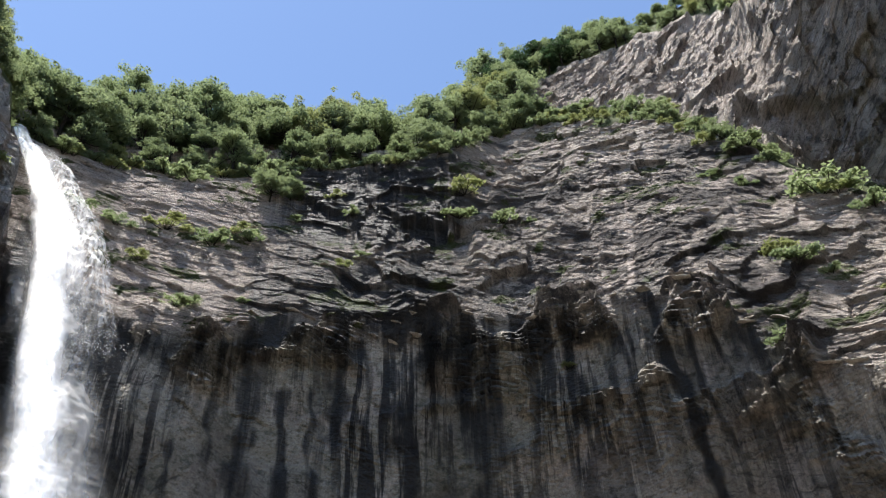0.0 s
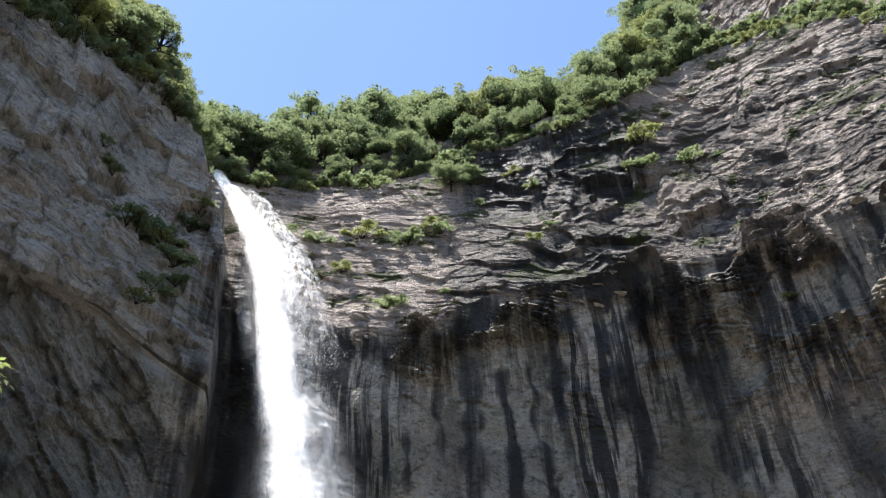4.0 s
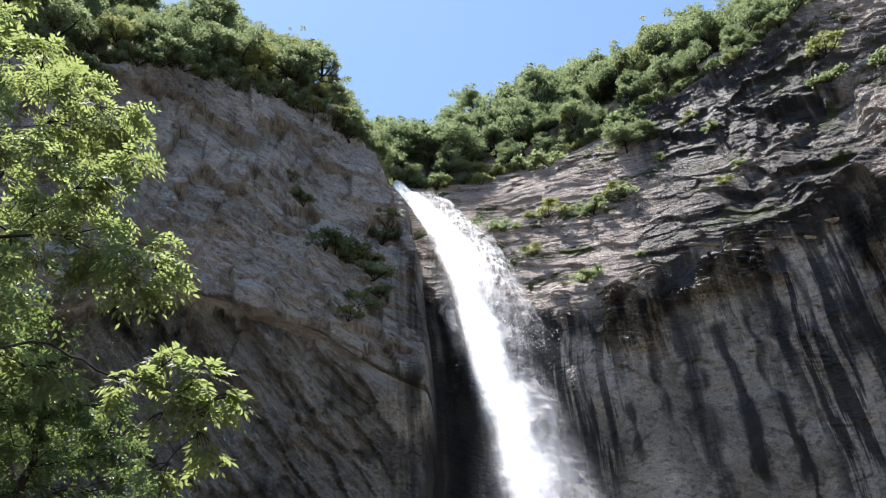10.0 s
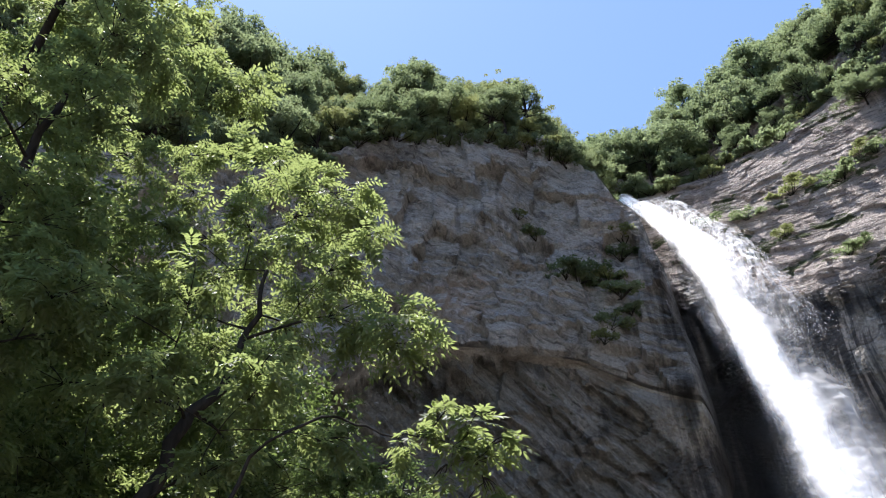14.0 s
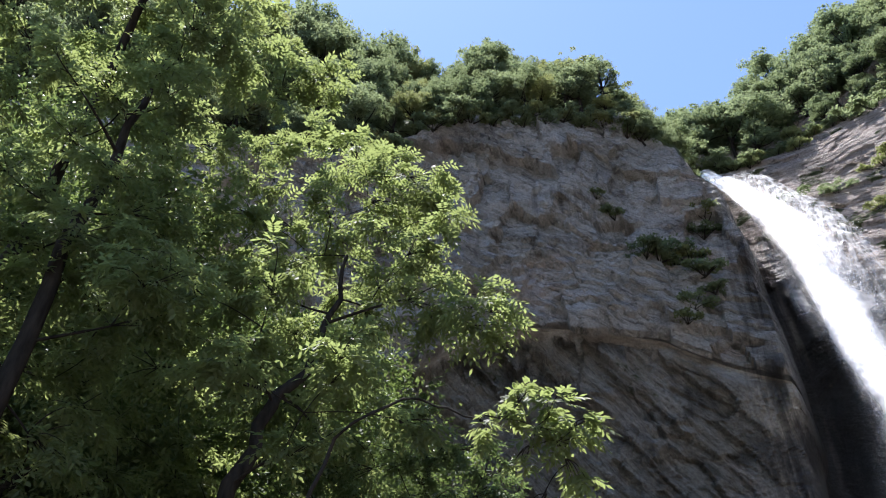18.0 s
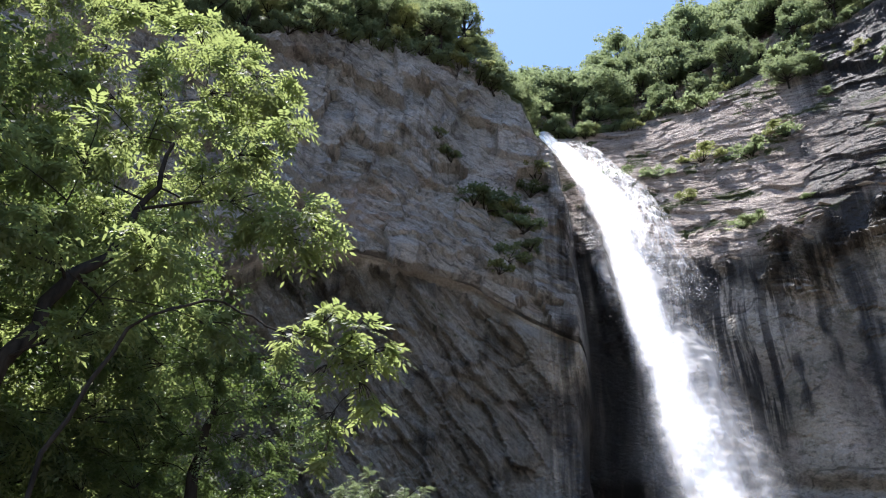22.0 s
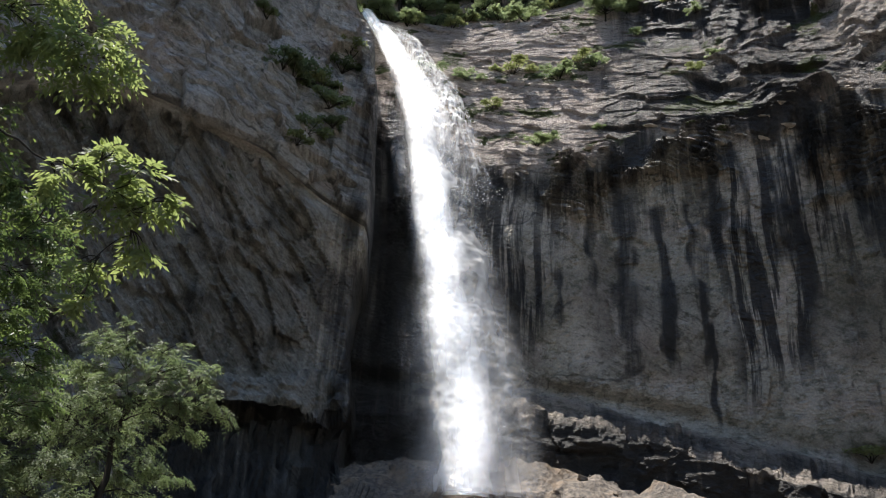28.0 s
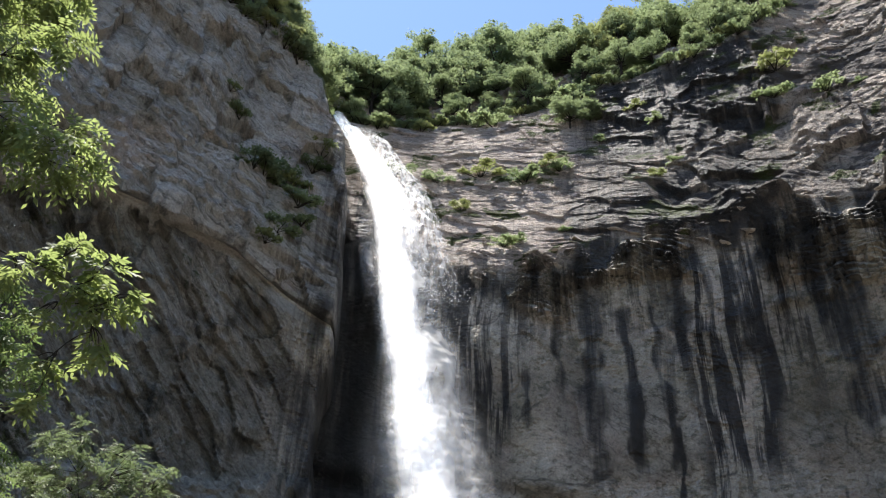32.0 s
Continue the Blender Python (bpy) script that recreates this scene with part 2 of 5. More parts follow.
def ground_material():
    m, nt, bs = material("stony_ground")
    n, f = noise_tex(nt, 0.5, 8), noise_tex(nt, 3.0, 10)
    c = mixed(nt, ramp(nt, n, (0.4, 0.0), (0.6, 1.0)), (0.1, 0.08, 0.06), (0.175, 0.142, 0.11))
    c = mixed(nt, ramp(nt, f, (0.4, 0.9), (0.56, 0.0)), c, (0.045, 0.038, 0.032))
    o = noise_tex(nt, 0.3, 4)
    c = mixed(nt, ramp(nt, o, (0.52, 0.0), (0.7, 0.7)), c, (0.22, 0.145, 0.08))
    nt.links.new(c, bs.inputs["Base Color"])
    bs.inputs["Roughness"].default_value = 0.8
    bump(nt, bs, f, 0.8, 0.25)
    return m


GROUND = ground_material()


def water_material(name, strands, thin):
    """White water: thin where the strands part. The cover attribute gives its density."""
    m, nt, bs = material(name)
    at = nt.nodes.new("ShaderNodeAttribute")
    at.attribute_name = "cover"
    n = noise_tex(nt, strands, 5, (1, 1, 0.1), rough=0.55, distort=0.15)
    puff = noise_tex(nt, 0.5, 3, (1, 1, 0.5), rough=0.5)

    def times(x, y):
        k = nt.nodes.new("ShaderNodeMath")
        k.operation, k.use_clamp = "MULTIPLY", True
        nt.links.new(x, k.inputs[0])
        nt.links.new(y, k.inputs[1])
        return k.outputs[0]

    alpha = times(times(at.outputs["Fac"], ramp(nt, n, (0.34, thin), (0.66, 1.0))), ramp(nt, puff, (0.36, 0.45), (0.6, 1.0)))
    df = nt.nodes.new("ShaderNodeBsdfDiffuse")
    df.inputs[0].default_value = (0.99, 0.975, 0.95, 1)
    tl = nt.nodes.new("ShaderNodeBsdfTranslucent")
    tl.inputs[0].default_value = (0.8, 0.79, 0.77, 1)
    both = nt.nodes.new("ShaderNodeAddShader")
    nt.links.new(df.outputs[0], both.inputs[0])
    nt.links.new(tl.outputs[0], both.inputs[1])
    tp = nt.nodes.new("ShaderNodeBsdfTransparent")
    mx = nt.nodes.new("ShaderNodeMixShader")
    nt.links.new(alpha, mx.inputs[0])
    nt.links.new(tp.outputs[0], mx.inputs[1])
    nt.links.new(both.outputs[0], mx.inputs[2])
    nt.links.new(mx.outputs[0], nt.nodes["Material Output"].inputs["Surface"])
    return m


def drop_material():
    """White water drops that let the light through."""
    m, nt, bs = material("water_drops")
    df, tl, both = nt.nodes.new("ShaderNodeBsdfDiffuse"), nt.nodes.new("ShaderNodeBsdfTranslucent"), nt.nodes.new("ShaderNodeMixShader")
    for n in (df, tl):
        n.inputs[0].default_value = (0.99, 0.99, 0.99, 1)
    both.inputs[0].default_value = 0.62
    nt.links.new(df.outputs[0], both.inputs[1])
    nt.links.new(tl.outputs[0], both.inputs[2])
    nt.links.new(both.outputs[0], nt.nodes["Material Output"].inputs["Surface"])
    return m


DROPS = drop_material()
WATER = water_material("white_water", 0.9, 0.55)
FOAM = water_material("foam", 2.4, 0.0)
SPRAY = water_material("spray", 0.45, 0.5)


# ---- mesh helpers ----
def mesh_of(name, verts, faces, mat, shade_smooth=False):
    me = bpy.data.meshes.new(name)
    verts, faces = np.asarray(verts, dtype=np.float32), np.asarray(faces, dtype=np.int32)
    k = faces.shape[1]
    me.vertices.add(len(verts))
    me.vertices.foreach_set("co", verts.ravel())
    me.loops.add(faces.size)
    me.loops.foreach_set("vertex_index", faces.ravel())
    me.polygons.add(len(faces))
    me.polygons.foreach_set("loop_start", np.arange(len(faces), dtype=np.int32) * k)
    me.polygons.foreach_set("use_smooth", np.full(len(faces), shade_smooth))
    me.update(calc_edges=True)
    me.materials.append(mat)
    return me


def grid_faces(nu, nv, wrap=False):
    i, j = np.meshgrid(np.arange(nu if wrap else nu - 1), np.arange(nv - 1), indexing="ij")
    a = i * nv + j
    b = ((i + 1) % nu) * nv + j
    return np.stack([a, b, b + 1, a + 1], -1).reshape(-1, 4)


def attribute(me, name, values):
    at = me.attributes.new(name, "FLOAT", "POINT")
    at.data.foreach_set("value", np.asarray(values, dtype=np.float32).ravel())


def place(name, me, parent=None, label=""):
    ob = new(name, me)
    ob.parent = parent
    return tagged(ob, label=label)


def tubes(runs, sides=6):
    """Verts and faces of tapered tubes; each run is a list of (point, radius)."""
    verts, faces = [], []
    for run in runs:
        base = len(verts)
        for k, (p, r) in enumerate(run):
            q = run[min(k + 1, len(run) - 1)][0] - run[max(k - 1, 0)][0]
            q = q.normalized() if q.length > 1e-6 else Vector((0, 0, 1))
            a = q.orthogonal().normalized()
            b = q.cross(a)
            for s in range(sides):
                w = 2 * math.pi * s / sides
                verts.append(p + (a * math.cos(w) + b * math.sin(w)) * r)
        for k in range(len(run) - 1):
            for s in range(sides):
                t = (s + 1) % sides
                o = base + k * sides
                faces.append((o + s, o + t, o + sides + t, o + sides + s))
    return [tuple(v) for v in verts], faces


# ---- the cliffs: columns by azimuth, each a profile of (distance, height) ----
def columns(az, lines):
    """For each azimuth the stations' distances and heights, from one line of (azimuth, distance, height angle) per station."""
    dist = np.stack([np.interp(az, [k[0] for k in line], [k[1] for k in line]) for line in lines], 1)
    high = np.stack([np.interp(az, [k[0] for k in line], [EYE[2] + k[1] * math.tan(radians(k[2])) for k in line]) for line in lines], 1)
    return dist, high


def blur(a, n, axis):
    if n < 2:
        return a
    pad = [(0, 0), (0, 0)]
    pad[axis] = (n, n)
    b = np.pad(a, pad, mode="edge")
    k = np.hanning(2 * n + 1)
    k /= k.sum()
    out = sum(k[i] * (b[i:i + a.shape[0], :] if axis == 0 else b[:, i:i + a.shape[1]]) for i in range(2 * n + 1))
    return out


def profile(dist, high, counts, soft):
    """Fine profiles through the stations; also the running station number."""
    ds, hs, ss = [], [], []
    for s, c in enumerate(counts):
        f = np.arange(c) / c
        ds.append(dist[:, s:s + 1] * (1 - f) + dist[:, s + 1:s + 2] * f)
        hs.append(high[:, s:s + 1] * (1 - f) + high[:, s + 1:s + 2] * f)
        ss.append(np.broadcast_to(s + f, (len(dist), c)))
    ds.append(dist[:, -1:]), hs.append(high[:, -1:]), ss.append(np.full((len(dist), 1), float(len(counts))))
    return blur(np.hstack(ds), soft, 1), blur(np.hstack(hs), soft, 1), np.hstack(ss)


class Cliff:
    """A cliff's surface, kept as arrays so that things can be set on it."""

    def __init__(self, az, d, z):
        self.az, self.d, self.z = az, d, z
        self.el = np.degrees(np.arctan2(z - EYE[2], d))

    def at_angle(self, az, el, last=None):
        """The place first met from the eye in that direction."""
        i = int(np.argmin(np.abs(self.az[:, 0] - az)))
        e = self.el[i, :last]
        hits = np.nonzero((e[:-1] - el) * (e[1:] - el) <= 0)[0]
        if not len(hits):
            j = int(np.argmin(np.abs(e - el)))
        else:
            j = int(hits[np.argmin(self.d[i, hits])])
        a = radians(self.az[i, j])
        return Vector((self.d[i, j] * math.sin(a), self.d[i, j] * math.cos(a), self.z[i, j]))

    def at_station(self, az, j):
        i = int(np.argmin(np.abs(self.az[:, 0] - az)))
        a = radians(self.az[i, j])
        return Vector((self.d[i, j] * math.sin(a), self.d[i, j] * math.cos(a), self.z[i, j]))


# main wall: toe, foot of the lower tier, ledge edge, ledge back, brow, middle of the slab, rim, foot of the peak, top of the peak, crest, back, far foot
MAIN_TOE = [(-48, 61, 3), (-38, 59, 3), (-31, 57, 3), (-25, 56, 3), (-19, 56, 3), (-12, 57, 3), (-4.5, 57, 3), (1, 58, 3), (6.5, 58, 3), (20.8, 53, 3), (30.8, 48.5, 3), (32.6, 48, 3), (36, 46, 3), (42, 44, 3), (60, 39, 3)]
MAIN_FOOT = [(-48, 65, 13.3), (-38, 63, 13.3), (-31, 60.6, 13.3), (-25, 59.6, 13.3), (-19, 59.6, 12.9), (-12, 60.6, 11.4), (-4.5, 61, 9.1), (1, 62, 7.6), (6.5, 62, 6.7), (20.8, 57, 5.7), (30.8, 52.5, 3.9), (32.6, 52, 3.7), (36, 50, 3.7), (42, 48, 3.7), (60, 43, 3.7)]
MAIN_LEDGE = [(-48, 64.4, 16.1), (-38, 62.4, 16.1), (-31, 60.2, 16.1), (-25, 59.3, 16.1), (-19, 59.3, 15.7), (-12, 60.3, 14.2), (-4.5, 60.4, 11.9), (1, 61.4, 10.4), (6.5, 61.4, 9.5), (20.8, 56.4, 8.5), (30.8, 51.9, 6.7), (32.6, 51.4, 6.5), (36, 49.4, 6.5), (42, 47.4, 6.5), (60, 42.4, 6.5)]
MAIN_LEDGE_BACK = [(-48, 70, 17.8), (-38, 68, 17.8), (-31, 64, 17.8), (-25, 63, 17.8), (-19, 63, 17.4), (-12, 64, 15.9), (-4.5, 66, 13.6), (1, 67, 12.1), (6.5, 67, 11.2), (20.8, 62, 10.2), (30.8, 57.5, 8.4), (32.6, 57, 8.2), (36, 55, 8.2), (42, 53, 8.2), (60, 48, 8.2)]
MAIN_BROW = [(-48, 69, 33), (-38, 66, 35), (-31, 62, 34.2), (-25, 61, 33.2), (-19, 61, 33.4), (-12, 62, 35.6), (-4.5, 63, 33.8), (1, 63, 35.2), (6.5, 62, 35.2), (12.8, 60, 35.2), (20.8, 57, 34.6), (27.3, 54, 29.4), (30.8, 52.5, 27.5), (32.6, 52, 27), (36, 50, 26), (42, 48, 25), (60, 44, 24)]
MAIN_SLAB = [(-48, 71.5, 37.6), (-38, 68, 38.9), (-31, 66.8, 39.2), (-25, 67.2, 39.8), (-19, 67.2, 39.8), (-12, 67.1, 40.4), (-4.5, 66.9, 39.8), (1, 67.5, 40.8), (6.5, 71, 42.8), (12.8, 68.5, 42.5), (20.8, 65, 41.5), (27.3, 61.5, 37.8), (30.8, 59.7, 34.8), (32.6, 59, 34), (36, 56.5, 31.7), (42, 54, 29.6), (60, 49, 28.6)]
MAIN_RIM = [(-48, 74, 41.5), (-38, 70, 42.3), (-31, 72.5, 42.2), (-25, 74, 43), (-19, 74, 43.8), (-12, 71.9, 45.2), (-4.5, 71.3, 45.7), (1, 72, 46.4), (6.5, 80, 47.6), (12.8, 77, 47.6), (20.8, 73, 46.4), (27.3, 69, 43.3), (30.8, 66.8, 40), (32.6, 66, 38.8), (36, 63, 35.8), (42, 60, 33), (60, 54, 32)]
MAIN_PEAK_FOOT = [(-48, 76, 42.1), (-38, 73, 42.9), (-31, 75.5, 42.8), (-25, 77, 43.6), (-19, 77, 44.4), (-12, 77.9, 45.8), (-4.5, 77.8, 46.3), (1, 77.5, 47), (6.5, 84, 48.6), (12.8, 81, 48.4), (20.8, 77, 47), (27.3, 74, 43.9), (30.8, 72, 40.4), (32.6, 79, 39.6), (36, 81, 37.2), (42, 78, 35), (60, 68, 34)]
MAIN_PEAK_TOP = [(-48, 80, 43), (-38, 80, 43.8), (-31, 82.5, 44.4), (-25, 84, 45.1), (-19, 84, 46), (-12, 84.9, 47), (-4.5, 84.8, 47.2), (1, 84.5, 47.7), (6.5, 87, 50.1), (12.8, 89, 51), (20.8, 89, 51.6), (27.3, 88, 51.8), (30.8, 86, 51.2), (32.6, 75.5, 51), (36, 70, 50.2), (42, 63, 50), (60, 56, 49)]
MAIN_CREST = [(-48, 88, 43.5), (-38, 90, 44.2), (-31, 93.5, 45.6), (-25, 94, 46.2), (-19, 94, 47.2), (-12, 94.9, 47.7), (-4.5, 94.8, 47.6), (1, 94.5, 48), (6.5, 93, 51.3), (12.8, 96, 52.3), (20.8, 97, 52.5), (27.3, 95, 52.9), (30.8, 93, 52.9), (32.6, 84, 52.9), (36, 80, 53.3), (42, 74, 53.9), (60, 68, 53.3)]
MAIN_BACK = [(-48, 140, 32), (-38, 140, 32), (-31, 140, 34), (-25, 150, 34), (-19, 150, 35), (-12, 150, 36), (-4.5, 150, 38), (6.5, 150, 40), (12.8, 150, 41), (36, 150, 41), (42, 150, 40), (60, 150, 38)]
MAIN_FAR = [(-48, 260, 0), (-4.5, 260, 0), (1, 270, 0), (60, 270, 0)]
MAIN_KEYS = [MAIN_TOE, MAIN_FOOT, MAIN_LEDGE, MAIN_LEDGE_BACK, MAIN_BROW, MAIN_SLAB, MAIN_RIM, MAIN_PEAK_FOOT, MAIN_PEAK_TOP, MAIN_CREST, MAIN_BACK, MAIN_FAR]
MAIN_COUNTS = (16, 24, 6, 150, 190, 180, 10, 90, 16, 12, 4)
MAIN_AT = np.concatenate([[0], np.cumsum(MAIN_COUNTS)])


def streaks(az, el, rows):
    """Water stains: rows of (azimuth and height angle of the start, of the end, width in degrees, strength)."""
    s = np.zeros_like(az)
    for a0, e0, a1, e1, w, k in rows:
        t = np.clip((e0 - el) / (e0 - e1), 0, 1)
        mid = a0 + (a1 - a0) * t + 0.25 * vnoise(el * 0.8 + a0, el * 0 + 3.1, el * 0 + 0.7, 5)
        wide = w * (0.75 + 0.5 * vnoise(el * 0.9, el * 0 + a0, el * 0, 9))
        inside = np.exp(-((az - mid) / np.maximum(wide, 0.05)) ** 4)
        s = np.maximum(s, k * inside * smooth(el, e1 - 0.8, e1 + 1.5) * smooth(-el, -e0 - 0.6, -e0 + 0.2))
    return s


def build_main_cliff():
    az = np.concatenate([np.arange(-48, -36, 0.3), np.arange(-36, 44, 0.13), np.arange(44, 60.1, 0.6)])
    dist, high = columns(az, MAIN_KEYS)
    dist, high = blur(dist, 14, 0), blur(high, 14, 0)
    d, z, s = profile(dist, high, MAIN_COUNTS, 4)
    A = np.repeat(az[:, None], d.shape[1], 1)
    # the brow and rim waver
    x, y = d * np.sin(np.radians(A)), d * np.cos(np.radians(A))
    wall = smooth(s, 2.8, 3.1) * smooth(-s, -4.02, -3.9)
    slab = smooth(s, 3.9, 4.05) * smooth(-s, -6.2, -5.9)
    steep = smooth(s, 4.97, 5.05) * smooth(-s, -6.0, -5.9) * smooth(A, -17, -11) * smooth(-A, -4, 0)
    peak = smooth(s, 6.9, 7.1) * smooth(-s, -8.2, -7.9)
    low = smooth(-s, -3.0, -2.7)
    rock = np.clip(wall + slab + peak + low, 0, 1)
    td, tz = np.gradient(d, axis=1), np.gradient(z, axis=1)
    ln = np.hypot(td, tz) + 1e-6
    nd, nz = -tz / ln, td / ln
    big = fbm(x / 13, y / 13, z / 13, 3, 11)
    disp = big * (1.1 * slab + 1.5 * peak + 1.3 * wall + 1.2 * low)
    # dipping beds that step out over one another
    q = z * 0.92 + x * 0.16 + 0.8 * fbm(x / 9, y / 9, z / 9, 3, 21)
    step = 1 - (q / 2.1 - np.floor(q / 2.1))
    fine_q = q * 2.9 + 1.1 * vnoise(x / 2, y / 2, z / 2, 23)
    fine_step = 1 - (fine_q - np.floor(fine_q))
    broken = smooth(fbm(x / 4, y / 4, z / 4, 2, 29), -0.25, 0.25)
    tiny_q = q * 6.3 + 1.4 * fbm(x / 1.5, y / 1.5, z / 1.5, 2, 25)
    tiny_step = 1 - (tiny_q - np.floor(tiny_q))
    wx, wy = x + 0.5 * fbm(x / 2, y / 2, z / 2, 2, 26), y + 0.5 * fbm(x / 3, y / 3, z / 3, 2, 28)
    blocks = facets(wx / 4.6, wy / 4.6, q / 2.3, 300, 0.5)
    chips = facets(wx / 1.3, wy / 1.3, (z + 0.3 * vnoise(x / 2, y / 2, z / 2, 24)) / 0.95, 320, 0.35)
    bedded = smooth(-A, 8, 15)
    ragged = smooth(A, -12, -2)
    # level beds left of the middle; each juts over the one below
    patchy = smooth(fbm(x / 3, y / 3, z / 1.2, 3, 30), -0.2, 0.2)
    level = 0.13 * step * broken + 0.06 * fine_step * patchy + 0.02 * tiny_step + 0.3 * blocks + 0.1 * facets(wx / 2.2, wy / 2.2, q / 0.9, 325, 0.4) + 0.04 * facets(wx / 0.8, wy / 0.8, q / 0.42, 330, 0.3) + 0.12 * ridged(x / 4, y / 4, z / 3, 2, 31)
    disp += slab * (1 - ragged) * level
    # beds that fall to the right, torn into plates
    along, dip = 0.85 * wx - 0.5 * z, 0.84 * z + 0.46 * x + 0.7 * fbm(x / 7, y / 7, z / 7, 3, 22)
    plate = 1 - (dip / 1.7 - np.floor(dip / 1.7))
    sliver = dip * 1.75 + 0.8 * vnoise(x / 2, y / 2, z / 2, 27)
    sliver = 1 - (sliver - np.floor(sliver))
    torn = 0.9 * facets(along / 7.5, wy / 7.0, dip / 4.8, 500, -0.1) + 0.4 * facets(along / 3.2, wy / 3.4, dip / 2.0, 510, 0.1) + 0.13 * facets(along / 1.5, wy / 1.5, dip / 0.6, 520, 0.2) + 0.08 * facets(wx / 0.6, wy / 0.6, dip / 0.35, 530, 0.2)
    disp += slab * ragged * (torn + 0.14 * plate * broken * patchy + 0.06 * sliver * patchy)
    disp += slab * (1 - bedded) * 0.5 * ridged((x - 0.45 * z) / 6.5, y / 8, (z + 0.3 * x) / 14, 2, 33)
    # ledges below the brow that stand out far enough to catch the sun
    fringe = smooth(s, 3.45, 3.75) * smooth(-s, -4.25, -4.0) * smooth(fbm(x / 5, y / 5, z / 3.5, 2, 39), 0.0, 0.3)
    disp += fringe * (0.6 + 0.6 * blocks + 0.4 * chips + 0.6 * fine_step)
    # flutes and panels of the shaded wall
    disp += wall * (0.5 * fbm(x / 1.8, y / 1.8, z / 14, 3, 41) + 0.3 * ridged(x / 4.5, y / 4.5, z / 6, 3, 43) + 0.1 * fbm(x / 0.7, y / 0.7, z / 2, 2, 47))
    pan = np.floor(fbm(x / 5, y / 5, z / 7, 2, 49) * 6) / 6
    disp += wall * (0.3 * pan + 0.22 * facets(wx / 3.5, wy / 3.5, z / 5.0, 340, 0.3) + 0.06 * chips)
    # leaning flutes of the peak
    disp += peak * (1.3 * facets((wx - 0.6 * z) / 3.2, wy / 4, (z + 0.4 * x) / 6.5, 360, -0.3) + 0.4 * facets((wx - 0.6 * z) / 1.2, wy / 1.8, (z + 0.5 * x) / 3.0, 365, -0.4) + 0.16 * chips + 0.5 * ridged((x - 0.7 * z) / 3.2, y / 4, z / 12, 2, 53) + 0.4 * fbm(x / 5, y / 5, z / 5, 2, 59))
    disp += low * (0.6 * ridged(x / 3, y / 3, z / 2, 3, 61) + 0.5 * blocks + 0.3 * chips + 0.12 * facets(wx / 0.6, wy / 0.6, z / 0.4, 331, 0.4))
    disp += (1 - rock) * 0.8 * fbm(x / 6, y / 6, z / 6, 2, 67)
    # the notch along the foot of the wall
    disp -= 1.3 * np.exp(-((s - 3.03) / 0.025) ** 2) * smooth(fbm(x / 5, y / 5, z * 0, 2, 71), -0.5, 0.1)
    # hollows under jutting blocks: azimuth, height angle, half width, half height, depth
    el = np.degrees(np.arctan2(z - EYE[2], d))
    jag = 0.5 * fbm(x / 2.5, y / 2.5, z / 2.5, 3, 69)
    for a0, e0, wa, we, deep in ((-0.5, 39.6, 4.5, 2.0, 1.5), (-11.0, 41.6, 3.5, 1.4, 1.0), (33.0, 42.0, 4.0, 1.8, 2.2), (-6.5, 36.6, 3.0, 1.0, 0.8)):
        up = (el - e0 + 0.25 * (A - a0)) / we + 0.8 * jag
        side = np.abs(A - a0 + 0.3 * (el - e0)) / wa + 0.8 * jag
        disp -= deep * smooth(up, -1.6, 0.8) * smooth(-up, -1.12, -1.0) * smooth(-side, -1.0, -0.45)
    d, z = d + nd * disp, z + nz * disp
    x, y = d * np.sin(np.radians(A)), d * np.cos(np.radians(A))
    el = np.degrees(np.arctan2(z - EYE[2], d))
    me = mesh_of("main_cliff", np.stack([x, y, z], -1).reshape(-1, 3), grid_faces(*d.shape), ROCK)
    left_runs = [(-8.6, 38, -8.4, 26, 1.1, 0.95), (-10.5, 30, -9.9, 19, 0.5, 0.8), (-12.6, 30, -12.4, 19, 0.7, 0.85), (-15.5, 36, -15.2, 18, 1, 0.75), (-6.4, 37, -6.2, 24, 0.5, 0.7), (-18, 35, -17.6, 24, 0.5, 0.7), (-3.6, 36, -3.2, 21, 0.4, 0.6), (-9.7, 22, -9.7, 15.4, 0.3, 0.9), (-1, 35, -0.6, 24, 0.3, 0.55), (-20.5, 26, -20, 22, 0.4, 0.8), (-22, 26, -21.4, 22, 0.3, 0.7), (-4.8, 40.5, -4, 25, 0.8, 0.85), (-2.2, 39, -1.6, 30, 0.5, 0.8)]
    right_runs = [(16.6, 36, 19.2, 20, 0.9, 0.95), (9.6, 35.5, 10.5, 27, 0.9, 0.85), (13.5, 35, 15, 25, 0.35, 0.7), (20.5, 34, 22, 26, 0.3, 0.7), (24, 31, 25, 20, 0.5, 0.6), (26.5, 29, 27, 22, 0.4, 0.6), (3.5, 38, 2.6, 20, 1.6, 0.75), (25.5, 44, 22, 36, 0.8, 0.6), (7, 35, 7.3, 26, 0.3, 0.6), (0.6, 40.5, 1.2, 27, 0.7, 0.8), (12, 40, 13.2, 28, 0.45, 0.75), (22.6, 44, 24.6, 36, 0.55, 0.8), (18.3, 37, 20.2, 24, 0.35, 0.7)]
    st = streaks(A, el, left_runs + right_runs)
    # the dark band under the trees and beside the fall: wet rock, with shade painted in
    wet_shade = smooth(fbm(x / 5, y / 5, z / 5, 3, 79), -0.1, 0.2) * np.maximum(steep, 0.75 * slab * smooth(fbm(x / 9, y / 9, z / 9, 2, 80), -0.05, 0.25) * smooth(-A, -14, 6))
